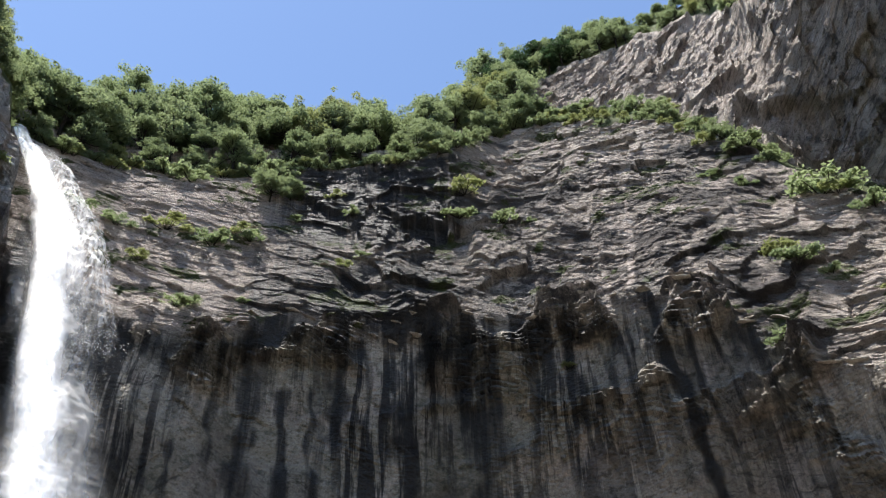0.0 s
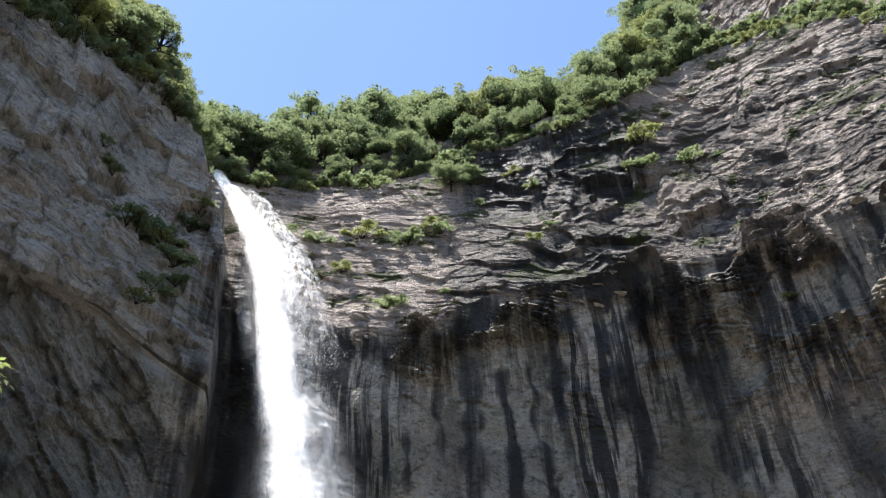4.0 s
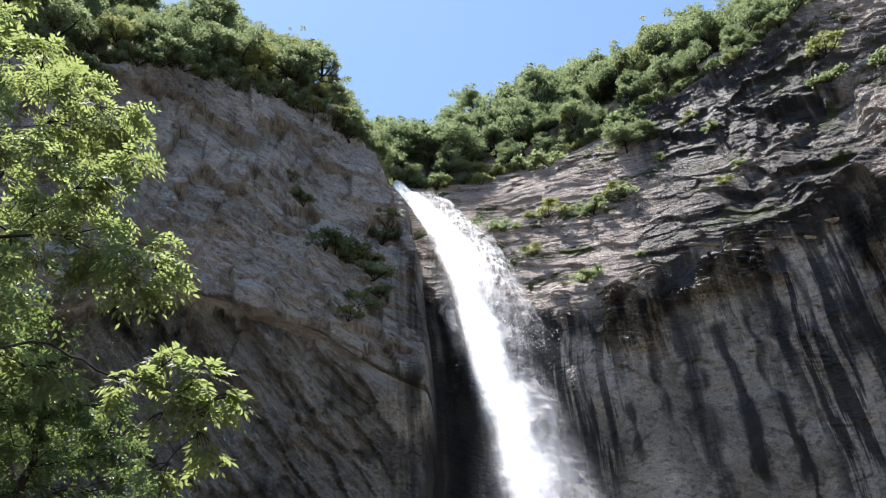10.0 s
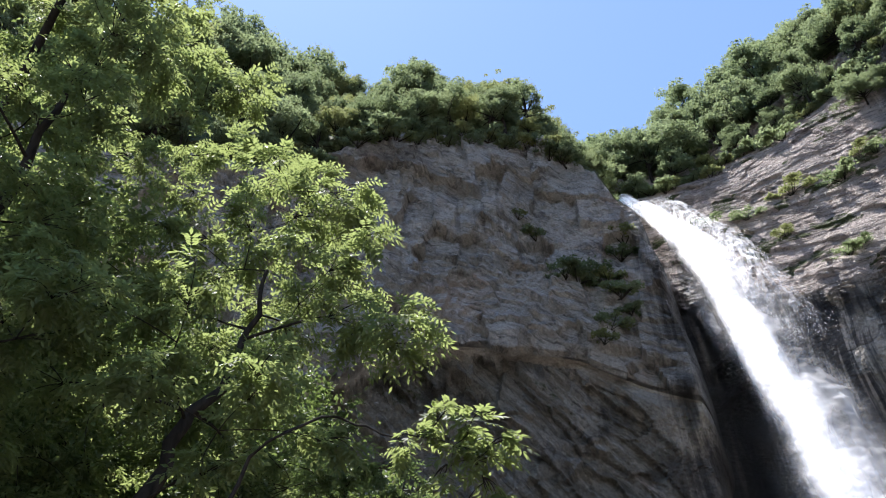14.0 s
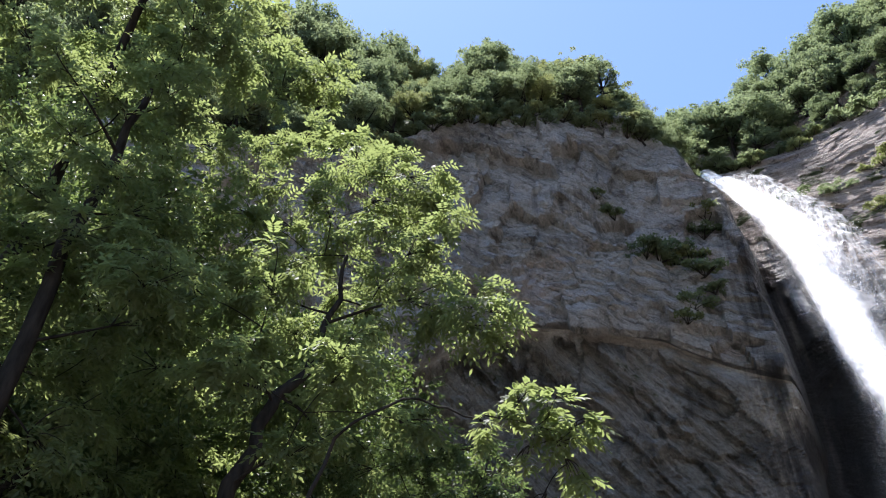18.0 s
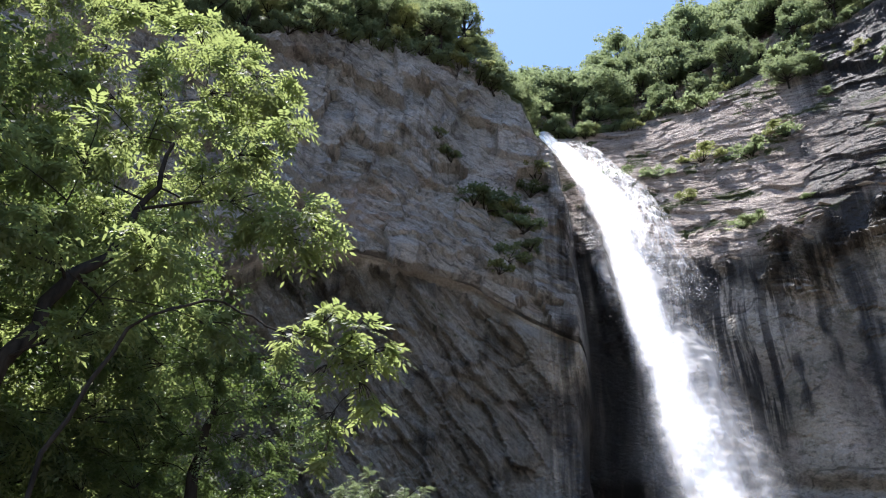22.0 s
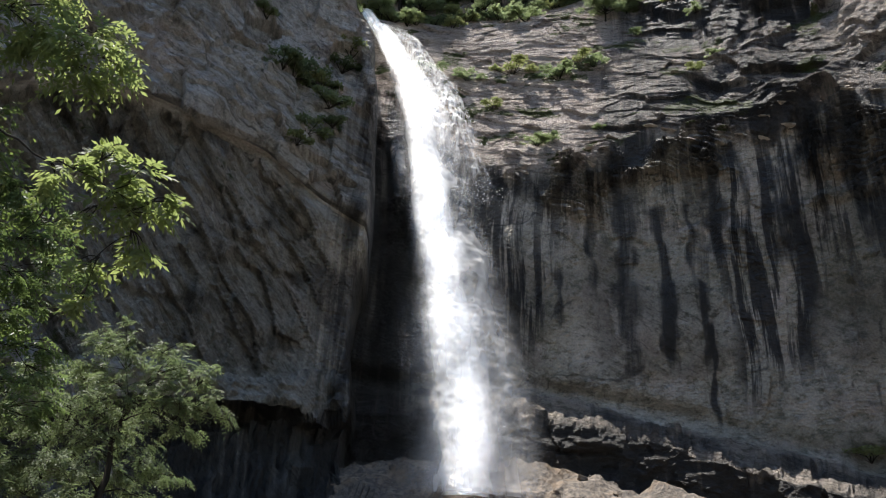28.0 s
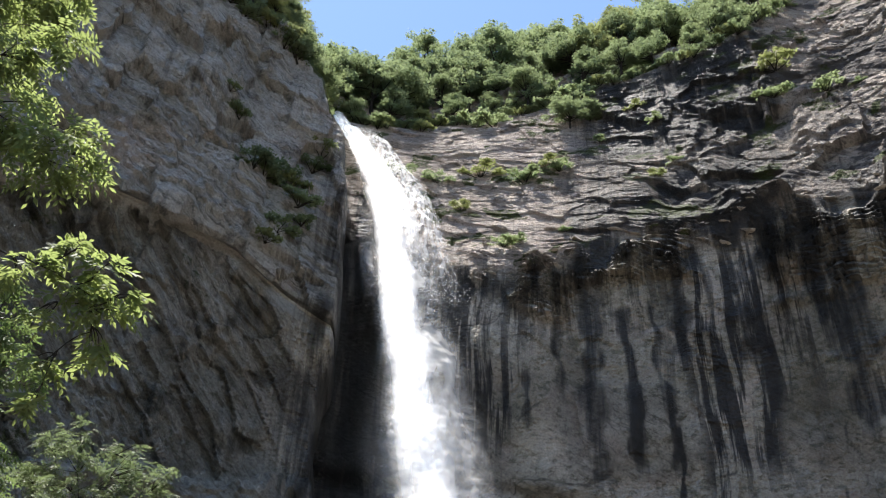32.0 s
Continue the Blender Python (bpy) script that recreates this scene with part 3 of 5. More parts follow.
    st = np.maximum(st, np.maximum(wet_shade * 0.9, 0.85 * steep * smooth(fbm(x / 2, y / 2, z / 5, 3, 76), -0.3, 0.0)))
    fallside = np.exp(-((A + 29.3) / 3.0) ** 4) * smooth(-el, -38.2, -36.2)
    st = np.maximum(st, fallside * smooth(fbm(x / 2, y / 2, z / 2, 3, 81), -0.45, 0.05) * 0.95)
    # dark lichen on the broken face; shade painted in its hollows, jutting chips left paler
    runs = smooth(fbm(x / 1.6, y / 1.6, z / 16, 3, 173), 0.02, 0.18) * slab * smooth(A, -23, -17) * smooth(-A, -6, 0) * smooth(-el, -41.5, -38.5)
    st = np.maximum(st, 0.92 * runs)
    brow = smooth(s, 3.75, 3.9) * smooth(-s, -4.45, -4.1) * smooth(A, -30, -25) * smooth(-A, -30, -22)
    st = np.maximum(st, 0.9 * brow * smooth(fbm(x / 2.2, y / 2.2, z / 5, 3, 175), -0.1, 0.15))
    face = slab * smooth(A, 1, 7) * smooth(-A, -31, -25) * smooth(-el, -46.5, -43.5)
    jut = 0.35 * chips + 0.5 * fbm(x / 1.2, y / 1.2, z / 0.7, 3, 95) + 0.3 * blocks + 0.35 * fbm((x - 0.5 * z) / 4, y / 5, z / 9, 3, 82)
    lichen_shade = face * smooth(-jut + 0.25 * smooth(-el, -41, -37), -0.25, 0.15) * 0.72
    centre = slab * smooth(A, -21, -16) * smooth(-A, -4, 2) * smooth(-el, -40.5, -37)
    lichen_shade = np.maximum(lichen_shade, centre * smooth(-jut, -0.25, 0.1) * 0.75)
    lichen_shade = np.maximum(lichen_shade, 0.5 * slab * smooth(-jut, 0.05, 0.4))
    arcs = 1 - 2 * np.abs(vnoise(x / 5 + 0.6 * vnoise(x / 3, y / 3, z / 3, 86), y / 5, z / 6.5, 87))
    arcs2 = 1 - 2 * np.abs(vnoise((x + 0.8 * z) / 4, y / 4, z / 9, 88))
    cracks = np.maximum(smooth(arcs, 0.93, 0.985), 0.7 * smooth(arcs2, 0.94, 0.985)) * smooth(fbm(x / 6, y / 6, z / 6, 2, 90), -0.15, 0.2)
    lichen_shade = np.maximum(lichen_shade, wall * np.maximum(0.75 * cracks, 0.3 * smooth(fbm((x + 0.5 * z) / 5, y / 5, z / 6, 4, 91), 0.02, 0.35)))
    pale_wall = wall * 0.42 * smooth(fbm((x - 0.4 * z) / 6, y / 6, z / 5, 4, 93), 0.0, 0.35)
    lime = streaks(A, el, [(19.6, 45.5, 21.4, 34, 0.5, 0.8), (17.2, 44.0, 15.6, 35.5, 0.45, 0.9), (24.5, 42.5, 26.5, 33, 0.6, 0.7), (13.2, 41, 14.2, 30, 0.5, 0.6), (18.6, 35, 20.4, 27, 0.5, 0.6), (-13.0, 36, -13.2, 28, 0.3, 0.6), (-6.0, 33, -5.8, 25, 0.3, 0.6)])
    lime = np.maximum(lime, 0.6 * slab * smooth(A, 24, 30) * smooth(fbm(x / 4, y / 4, z / 4, 3, 84), -0.2, 0.3))
    lime = np.maximum(lime, 0.6 * peak * smooth(fbm(x / 5, y / 5, z / 5, 3, 85), -0.2, 0.3))
    lime = np.maximum(lime, pale_wall)
    lime = np.maximum(lime, 0.6 * slab * smooth(A, -2, 5) * smooth(fbm(x / 1.4, y / 1.4, z / 0.6, 3, 96) + 0.5 * fbm(x / 6, y / 6, z / 6, 2, 97), 0.12, 0.3))
    strips = fbm((x - 0.4 * z) / 9, y / 12, (0.92 * z + 0.42 * x) / 2.6, 4, 171)
    lichen_shade = np.maximum(lichen_shade, 0.85 * slab * smooth(A, -4, 3) * smooth(-A, -33, -27) * smooth(strips - 0.02 * (el - 40), -0.02, 0.22))
    lime = lime * (1 - 0.6 * slab * smooth(strips, 0.0, 0.2))
    lichen_shade = np.maximum(lichen_shade, peak * (0.5 * smooth(fbm((x - 0.6 * z) / 1.3, y / 2, (z + 0.4 * x) / 5, 3, 98), 0.02, 0.25) + 0.15 * smooth(fbm(x / 4, y / 4, z / 4, 3, 99), -0.1, 0.3)))
    # the slab beside the fall is pale; the middle painted nearly black for shade under trees
    pale_left = slab * smooth(-A, 14, 20)
    lime = np.maximum(lime, pale_left * (0.5 + 0.5 * fbm(x / 3, y / 3, z / 1.2, 3, 181)))
    lichen_shade, st = lichen_shade * (1 - 0.6 * pale_left), st * (1 - 0.5 * pale_left * smooth(el, 36, 38))
    middle = np.clip(slab * smooth(A, -17, -12.5) * smooth(-A, -3.5, 1), 0, 1)
    st = np.maximum(st, middle * np.where(el > 41.2, 0.78, 0.56) * (1 - 0.5 * smooth(fbm(x / 4, y / 4, z / 1.0, 3, 183), 0.05, 0.3)))
    lime = lime * (1 - 0.8 * middle * smooth(el, 40, 42))
    attribute(me, "lime", np.clip(lime, 0, 1))
    attribute(me, "lichen_shade", np.clip(lichen_shade * (1 - 0.75 * lime), 0, 1))
    attribute(me, "across", A * 1.08 + 0.25 * vnoise(x / 4, y / 4, z / 5, 167))
    attribute(me, "down", el * 1.3)
    attribute(me, "olive_tone", np.clip((wall + 0.8 * low) * (1 - 0.45 * smooth(A, 6, 18)) * (0.8 + 0.5 * fbm(x / 6, y / 6, z / 9, 3, 169)), 0, 1))
    st = st * (1 - 0.8 * lime * slab) * (1 - 0.35 * slab * (1 - steep) * (1 - middle))
    ends = np.interp(A, [-34, -22, -14, -8, 0, 10, 20, 30], [22, 20, 17, 16, 18, 19, 18, 18]) + 4 * fbm(x / 2.5, y / 2.5, z * 0, 3, 75)
    patch = np.maximum(smooth(fbm(x / 6, y / 6, z / 22, 3, 73), -0.35, 0.15), 0.6 * smooth(el, 26, 31))
    streaky = np.clip(wall + steep, 0, 1) * smooth(el, ends - 1.0, ends + 2.5) * patch * np.interp(A, [-34, -20, 10, 20, 40], [0.8, 1, 1, 0.65, 0.5])
    attribute(me, "streaky", np.clip(streaky, 0, 1))
    attribute(me, "warmth", np.clip(0.8 * peak + slab * (0.55 + 0.3 * smooth(-A, 12, 18)) + low * 0.75 + wall * 0.2 * smooth(fbm(x / 6, y / 6, z / 8, 3, 77), -0.1, 0.4), 0, 1))
    # wet rock below the ledge edge, its shade painted nearly black as well
    st = np.maximum(st, low * smooth(fbm(x / 4, y / 4, z / 3, 3, 83), -0.9, -0.3) * 0.93 * smooth(-s, -2.02, -1.9))
    st = np.maximum(st, 0.6 * low * smooth(fbm(x / 3, y / 3, z / 2, 3, 177), -0.25, 0.15))
    # darkness of the cleft behind the fall, put into the rock colour
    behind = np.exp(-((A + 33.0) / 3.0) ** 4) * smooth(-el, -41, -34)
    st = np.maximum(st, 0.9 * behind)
    attribute(me, "stain_shade", np.clip(st, 0, 1))
    hill = smooth(s, 5.95, 6.1) * (1 - peak)
    warp = 0.7 * fbm(x / 5, y / 5, z / 5, 3, 165)
    on_peak, on_wall = s > 6.5, (s > 2.9) & (s < 3.9)
    attribute(me, "bed_height", 1.7 * np.where(on_peak, 0.9 * x - 0.45 * z, np.where(on_wall, 0.75 * z + 0.5 * x, 0.92 * z + np.where(A < -8, 0.16, 0.42) * x)) + warp)
    attribute(me, "bed_run", 0.2 * np.where(on_peak, z + 0.4 * x, np.where(on_wall, x - 0.6 * z, x - 0.4 * z)) + 0.3 * warp)
    attribute(me, "bedded", np.clip(0.8 * slab + 0.85 * peak + 0.7 * low + 0.6 * wall * smooth(fbm(x / 7, y / 7, z / 7, 3, 166), -0.25, 0.25), 0, 1))
    attribute(me, "moss", np.clip(hill + 0.6 * slab * smooth(fbm(x / 3, y / 3, z / 2, 3, 89), 0.15, 0.4), 0, 1))
    ob = new("cliff_main", me)
    tagged(ob, "tall grey-brown cliff with black water streaks and a sunlit broken slab", "cliff", kind="structure")
    return ob, Cliff(A, d, z)


main_cliff, MAIN = build_main_cliff()

# side cliff: toe, undercut, lip, ledge edge, ledge back, recess, overhang line, rim, hillside, crest, back, far foot; by share of its width
SIDE_TOE = [(-115, 35, 3), (-80, 37, 3), (-72, 39, 3), (-66, 40, 3), (-61, 42, 3), (-43.5, 48, 3), (-39.5, 50, 3), (-34.6, 54, 3)]
SIDE_UNDERCUT = [(-115, 41.2, 11.4), (-80, 43.2, 11.4), (-72, 45.2, 11.4), (-66, 46.2, 11.4), (-61, 48.2, 12.4), (-49, 52.2, 14.4), (-43.5, 54.2, 14.8), (-39.5, 56.2, 14.8), (-34.6, 60.2, 14.8)]
SIDE_LIP = [(-115, 37.6, 12.3), (-80, 39.6, 12.3), (-72, 41.6, 12.3), (-66, 42.6, 12.3), (-61, 44.6, 13.3), (-49, 48.6, 15.3), (-43.5, 50.6, 15.7), (-39.5, 52.6, 15.7), (-34.6, 56.6, 15.7)]
SIDE_LEDGE = [(-115, 38, 14), (-80, 40, 14), (-72, 42, 14), (-66, 43, 14), (-61, 45, 15), (-49, 49, 17), (-43.5, 51, 17.4), (-39.5, 53, 17.4), (-34.6, 57, 17.4)]
SIDE_LEDGE_BACK = [(-115, 40.6, 14.3), (-80, 42.6, 14.3), (-72, 44.6, 14.3), (-66, 45.6, 14.3), (-61, 47.6, 15.3), (-49, 51.6, 17.3), (-43.5, 53.6, 17.7), (-39.5, 55.6, 17.7), (-34.6, 59.6, 17.7)]
SIDE_RECESS = [(-115, 42, 28.5), (-80, 43.5, 28.9), (-72, 44.5, 29.5), (-66, 45.5, 30.3), (-61, 46.8, 31.7), (-55, 48.1, 33.2), (-49, 49.7, 32.8), (-43.5, 51.6, 31.5), (-39.5, 53, 29.1), (-34.6, 54.4, 27)]
SIDE_OVERHANG = [(-115, 39, 30), (-80, 40.5, 30.4), (-72, 41.5, 31), (-66, 42.5, 31.8), (-61, 44, 33.2), (-55, 45.5, 34.7), (-49, 47.5, 34.3), (-43.5, 49.8, 33), (-39.5, 51.8, 30.6), (-34.6, 53.8, 28.5)]
SIDE_RIM = [(-115, 42, 40), (-80, 43, 45), (-72, 43.5, 45.5), (-66, 44.5, 47), (-61, 46, 48.3), (-55, 47.5, 48.9), (-49, 49, 48.4), (-43.5, 50.5, 47.6), (-39.5, 52, 46), (-34.6, 53.5, 44.5)]
SIDE_HILL = [(-115, 48, 43.3), (-80, 48, 48.3), (-72, 48, 47.8), (-66, 48, 48.3), (-61, 50, 49.3), (-55, 51, 49.9), (-49, 52, 49.5), (-43.5, 53, 48.2), (-39.5, 54, 45.8), (-34.6, 56, 43.4)]
SIDE_CREST = [(-115, 60, 47.5), (-80, 60, 52.5), (-72, 58, 50.8), (-66, 57, 50.1), (-55, 59, 50.9), (-49, 60, 50.5), (-43.5, 61, 47.4), (-39.5, 62, 43.5), (-34.6, 64, 39.5)]
SIDE_BACK = [(-115, 110, 37), (-80, 110, 37), (-72, 110, 35), (-66, 110, 33), (-55, 110, 33), (-43.5, 110, 31), (-39.5, 110, 31), (-34.6, 110, 30)]
SIDE_FAR = [(-115, 200, 0), (-34.6, 200, 0)]
SIDE_KEYS = [SIDE_TOE, SIDE_UNDERCUT, SIDE_LIP, SIDE_LEDGE, SIDE_LEDGE_BACK, SIDE_RECESS, SIDE_OVERHANG, SIDE_RIM, SIDE_HILL, SIDE_CREST, SIDE_BACK, SIDE_FAR]
SIDE_COUNTS = (16, 12, 10, 8, 104, 8, 116, 10, 14, 10, 4)
SIDE_AT = np.concatenate([[0], np.cumsum(SIDE_COUNTS)])


def build_side_cliff():
    az = -np.concatenate([34.6 + np.arange(0, 40, 0.2), 74.6 + np.arange(0, 41, 0.5)])
    dist, high = columns(az, SIDE_KEYS)
    dist, high = blur(dist, 10, 0), blur(high, 10, 0)
    d, z, s = profile(dist, high, SIDE_COUNTS, 2)
    # three columns at the start turn the corner into the cleft
    A = np.repeat(az[:, None], d.shape[1], 1)
    el0 = np.degrees(np.arctan2(z - EYE[2], d))
    shift = np.interp(el0, [0, 17, 22, 31, 38, 40, 43, 46, 50], [0.4, 0.2, 0.0, 0.0, -0.2, -0.8, -2.7, -4.3, -5.0])
    A = A + shift * np.exp(-((-34.6 - A) / 6.0) ** 2) + 0.5 * vnoise(z / 3, z * 0 + 4, z * 0, 3) * np.exp(-((-34.6 - A) / 3.0) ** 2)
    x, y = d * np.sin(np.radians(A)), d * np.cos(np.radians(A))
    along = (A + 34.6) * -0.85
    wall = smooth(s, 3.8, 4.1) * smooth(-s, -5.6, -5.1)
    upper = smooth(s, 5.6, 6.0) * smooth(-s, -7.15, -6.9)
    low = smooth(-s, -4.0, -3.7)
    rock = np.clip(wall + upper + low, 0, 1)
    td, tz = np.gradient(d, axis=1), np.gradient(z, axis=1)
    ln = np.hypot(td, tz) + 1e-6
    nd, nz = -tz / ln, td / ln
    disp = rock * 1.6 * fbm(x / 12, y / 12, z / 12, 3, 111)
    # beds falling towards the cleft
    q = (z * 0.7 - along * 0.72 + 1.6 * fbm(x / 9, y / 9, z / 9, 3, 113)) / 3.4
    st = q - np.floor(q)
    qf = q * 3.3 + 0.8 * vnoise(x / 3, y / 3, z / 3, 114)
    sf = qf - np.floor(qf)
    dipping = smooth(-A, 36, 41)
    disp += wall * (dipping * (0.6 * (1 - st) - 0.3 + 0.24 * (1 - sf) + 0.75 * facets((along * 0.7 + z * 0.72) / 5.0, y / 6.0, q * 1.6, 380, 0.5) + 0.28 * facets((along * 0.7 + z * 0.72) / 1.6, y / 2.0, q * 5.0, 390, 0.5)) + 0.4 * ridged(x / 3.5, y / 3.5, z / 3.5, 3, 117) + 0.16 * fbm(x / 0.8, y / 0.8, z / 0.8, 2, 118))
    disp += wall * (1 - dipping) * (1.0 * np.floor(fbm(x / 3, y / 3, z / 4, 2, 115) * 4) / 4)
    q2 = (z * 0.95 - along * 0.12 + 1.3 * fbm(x / 5, y / 5, z / 5, 3, 119)) / 1.3
    st2 = q2 - np.floor(q2)
    lower_up = smooth(-s, -6.5, -6.2)
    disp += upper * (0.22 * (1 - st2) * (0.2 + 1.3 * lower_up) + 1.2 * facets((along + 0.35 * z) / 4.2, y / 5.0, (z - 0.3 * along) / 3.2, 400, 0.4) + 0.3 * facets((along - 0.2 * z) / 2.1, y / 2.4, (z + 0.3 * along) / 2.0, 405, 0.3) + 0.16 * facets(along / 1.3, y / 1.6, (z - 0.2 * along) / 0.8, 410, 0.7) + 0.25 * ridged(x / 4.5, y / 4.5, z / 3.4, 3, 121) + 0.14 * fbm(x / 0.8, y / 0.8, z / 0.5, 2, 123))
    disp += upper * 0.9 * np.floor(fbm(x / 6, y / 6, z / 6, 2, 127) * 5) / 5
    disp += low * (0.4 * ridged(x / 3, y / 3, z / 2, 3, 131) + 0.9 * facets(along / 2.6, y / 2.5, z / 1.1, 420, 0.4) + 0.3 * facets(along / 0.9, y / 1.0, z / 0.45, 425, 0.4))
    disp += (1 - rock) * 0.8 * fbm(x / 6, y / 6, z / 6, 2, 137)
    d, z = d + nd * disp, z + nz * disp
    # the corner
    for k, back in enumerate((26.0, 14.0, 6.0, 2.0, 0.6)):
        d[k] += back
    x, y = d * np.sin(np.radians(A)), d * np.cos(np.radians(A))
    el = np.degrees(np.arctan2(z - EYE[2], d))
    me = mesh_of("side_cliff", np.stack([x, y, z], -1).reshape(-1, 3), grid_faces(*d.shape)[:, ::-1], ROCK_LEFT)
    stain_shade = smooth(fbm(x / 6, y / 6, z / 5, 3, 141), 0.1, 0.4) * 0.25 * upper
    stain_shade = np.maximum(stain_shade, wall * smooth(fbm((x + z) / 3, y / 3, z / 6, 3, 143), 0.1, 0.45) * 0.55)
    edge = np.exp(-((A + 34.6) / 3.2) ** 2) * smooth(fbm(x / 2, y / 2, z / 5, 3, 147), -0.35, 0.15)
    # stained edge; columns turning into the cleft get its shade painted on
    stain_shade = np.maximum(stain_shade, np.maximum(edge * 0.85, 0.8 * np.exp(-((np.arange(len(az))[:, None] - 1) / 4.0) ** 2) + 0 * x))
    # wet rock under the lip, with the undercut's shade painted in
    stain_shade = np.maximum(stain_shade, 0.82 * smooth(-s, -2.1, -1.85) * smooth(fbm(x / 3, y / 3, z / 3, 3, 149), -0.9, -0.3))
    cracks = wall * dipping * np.maximum(smooth(st, 0.93, 0.99), smooth(-st, -0.03, -0.01)) * 0.3 * smooth(fbm(x / 4, y / 4, z / 4, 2, 154), -0.1, 0.3)
    cracks = np.maximum(cracks, upper * smooth(np.abs(st2 - 0.5), 0.46, 0.49) * 0.35 * smooth(fbm(x / 4, y / 4, z / 2, 2, 153), -0.1, 0.3))
    stain_shade = np.maximum(stain_shade, cracks)
    attribute(me, "stain_shade", np.clip(stain_shade, 0, 1))
    attribute(me, "across", A * 0.95 + 0.4 * vnoise(x / 4, y / 4, z / 5, 168))
    attribute(me, "down", el * 1.1)
    # the olive tone grows towards the bottom of the wall
    attribute(me, "olive_tone", np.clip((wall + 0.7 * low) * (0.35 + 0.35 * smooth(-el, -29, -22) + 0.8 * fbm(x / 5, y / 5, z / 6, 3, 170)), 0, 1))
    patchy = fbm((along * 0.7 + z * 0.72) / 9, y / 9, q * 1.3, 4, 157)
    # random patches; each dipping bed also darkens upward from a paler lower edge
    attribute(me, "lichen_shade", np.clip(wall * (0.35 * dipping * smooth(st, 0.35, 0.95) + 0.6 * smooth(patchy, 0.0, 0.4)) + 0.45 * upper * smooth(fbm(x / 5, y / 5, z / 4, 4, 159), 0.05, 0.4), 0, 1))
    attribute(me, "lime", np.clip(0.45 * upper * smooth(fbm(x / 7, y / 7, z / 6, 4, 161), 0.0, 0.4) + wall * 0.3 * dipping * smooth(-st, -0.3, -0.05) + 0.12 * low * smooth(s, 2.0, 2.3), 0, 1))
    attribute(me, "warmth", np.clip(wall * 0.6 + 0.6 * low, 0, 1))
    attribute(me, "streaky", np.clip(0.6 * np.exp(-((A + 35.5) / 2.2) ** 2) * smooth(-el, -33, -28), 0, 1))
    warp = 0.9 * fbm(x / 6, y / 6, z / 6, 3, 163)
    attribute(me, "bed_height", 1.5 * np.where(s < 5.6, z * 0.7 - along * 0.72, z * 0.93 - along * 0.3 + 40) + warp)
    attribute(me, "bed_run", 0.16 * np.where(s < 5.6, along * 0.7 + z * 0.72, along + 0.3 * z) + 0.3 * warp)
    attribute(me, "bedded", np.clip(0.75 * wall * dipping + 0.6 * upper + 0.5 * low, 0, 1))
    moss = wall * smooth(fbm(x / 5, y / 5, z / 5, 3, 151), 0.05, 0.45) * 0.4 + smooth(s, 6.95, 7.1)
    attribute(me, "moss", np.clip(moss, 0, 1))
    ob = new("cliff_side", me)
    tagged(ob, "shaded grey cliff with a jutting brow and dipping brown beds below", "cliff", kind="structure")
    return ob, Cliff(A, d, z)


side_cliff, SIDE = build_side_cliff()


# ---- ground ----
def ground_height(x, y):
    r = np.hypot(x, y)
    az = np.degrees(np.arctan2(x, y))
    front = smooth(az, -125, -95) * smooth(-az, -80, -55)
    rise = np.interp(r, [0, 6, 14, 34, 46, 53, 58, 62, 75, 5000], [0, 0.0, 0.05, 0.38, 0.56, 0.7, 1.0, 1.0, 0.9, 0.86])
    crest = EYE[2] + 58.0 * np.tan(np.radians(np.interp(az, [-120, -55, -45, -38, -33, -28, -22, -15, -9, -3, 8, 60], [5, 6.5, 8.6, 11.0, 12.8, 13.2, 12.9, 11.9, 10.6, 9.0, 7.2, 5])))
    rise = rise * crest
    far = smooth(r, 60, 400) * 14 * fbm(x / 160, y / 160, x * 0, 3, 201)
    rough = smooth(r, 4, 12) * (0.5 * fbm(x / 4, y / 4, x * 0, 4, 203) + smooth(r, 20, 34) * front * (0.35 * ridged(x / 3.2, y / 3.2, x * 0, 4, 205) + 0.45 * facets(x / 3.4, y / 2.0, x * 0, 207, 0) + 0.26 * facets(x / 0.9, y / 0.9, x * 0, 217, 0)))
    return front * rise + (1 - front) * far * smooth(r, 60, 200) + rough * (1 - 0.7 * smooth(r, 90, 200))


def build_ground():
    az = np.concatenate([np.arange(-180, -60, 3.0), np.arange(-60, 6, 0.35), np.arange(6, 180, 3.0)])
    r = np.concatenate([[0.0, 1, 2, 3.5, 5, 7, 9, 12, 15, 18, 21, 24, 27, 30, 32, 34], np.arange(35, 62, 0.3), [63, 66, 72, 85, 110, 160, 240, 400, 700, 1200, 2200, 4000]])
    A, Rr = np.meshgrid(np.radians(az), r, indexing="ij")
    x, y = Rr * np.sin(A), Rr * np.cos(A)
    me = mesh_of("ground", np.stack([x, y, ground_height(x, y)], -1).reshape(-1, 3), grid_faces(len(az), len(r), True), GROUND)
    return tagged(new("ground", me), "stony brown slope rising to the foot of the cliffs", "ground", kind="structure")


ground = build_ground()


# ---- the waterfall ----
def curve_at(rows, t):
    k = [r[0] for r in rows]
    return [np.interp(t, k, [r[i] for r in rows]) for i in range(1, len(rows[0]))]


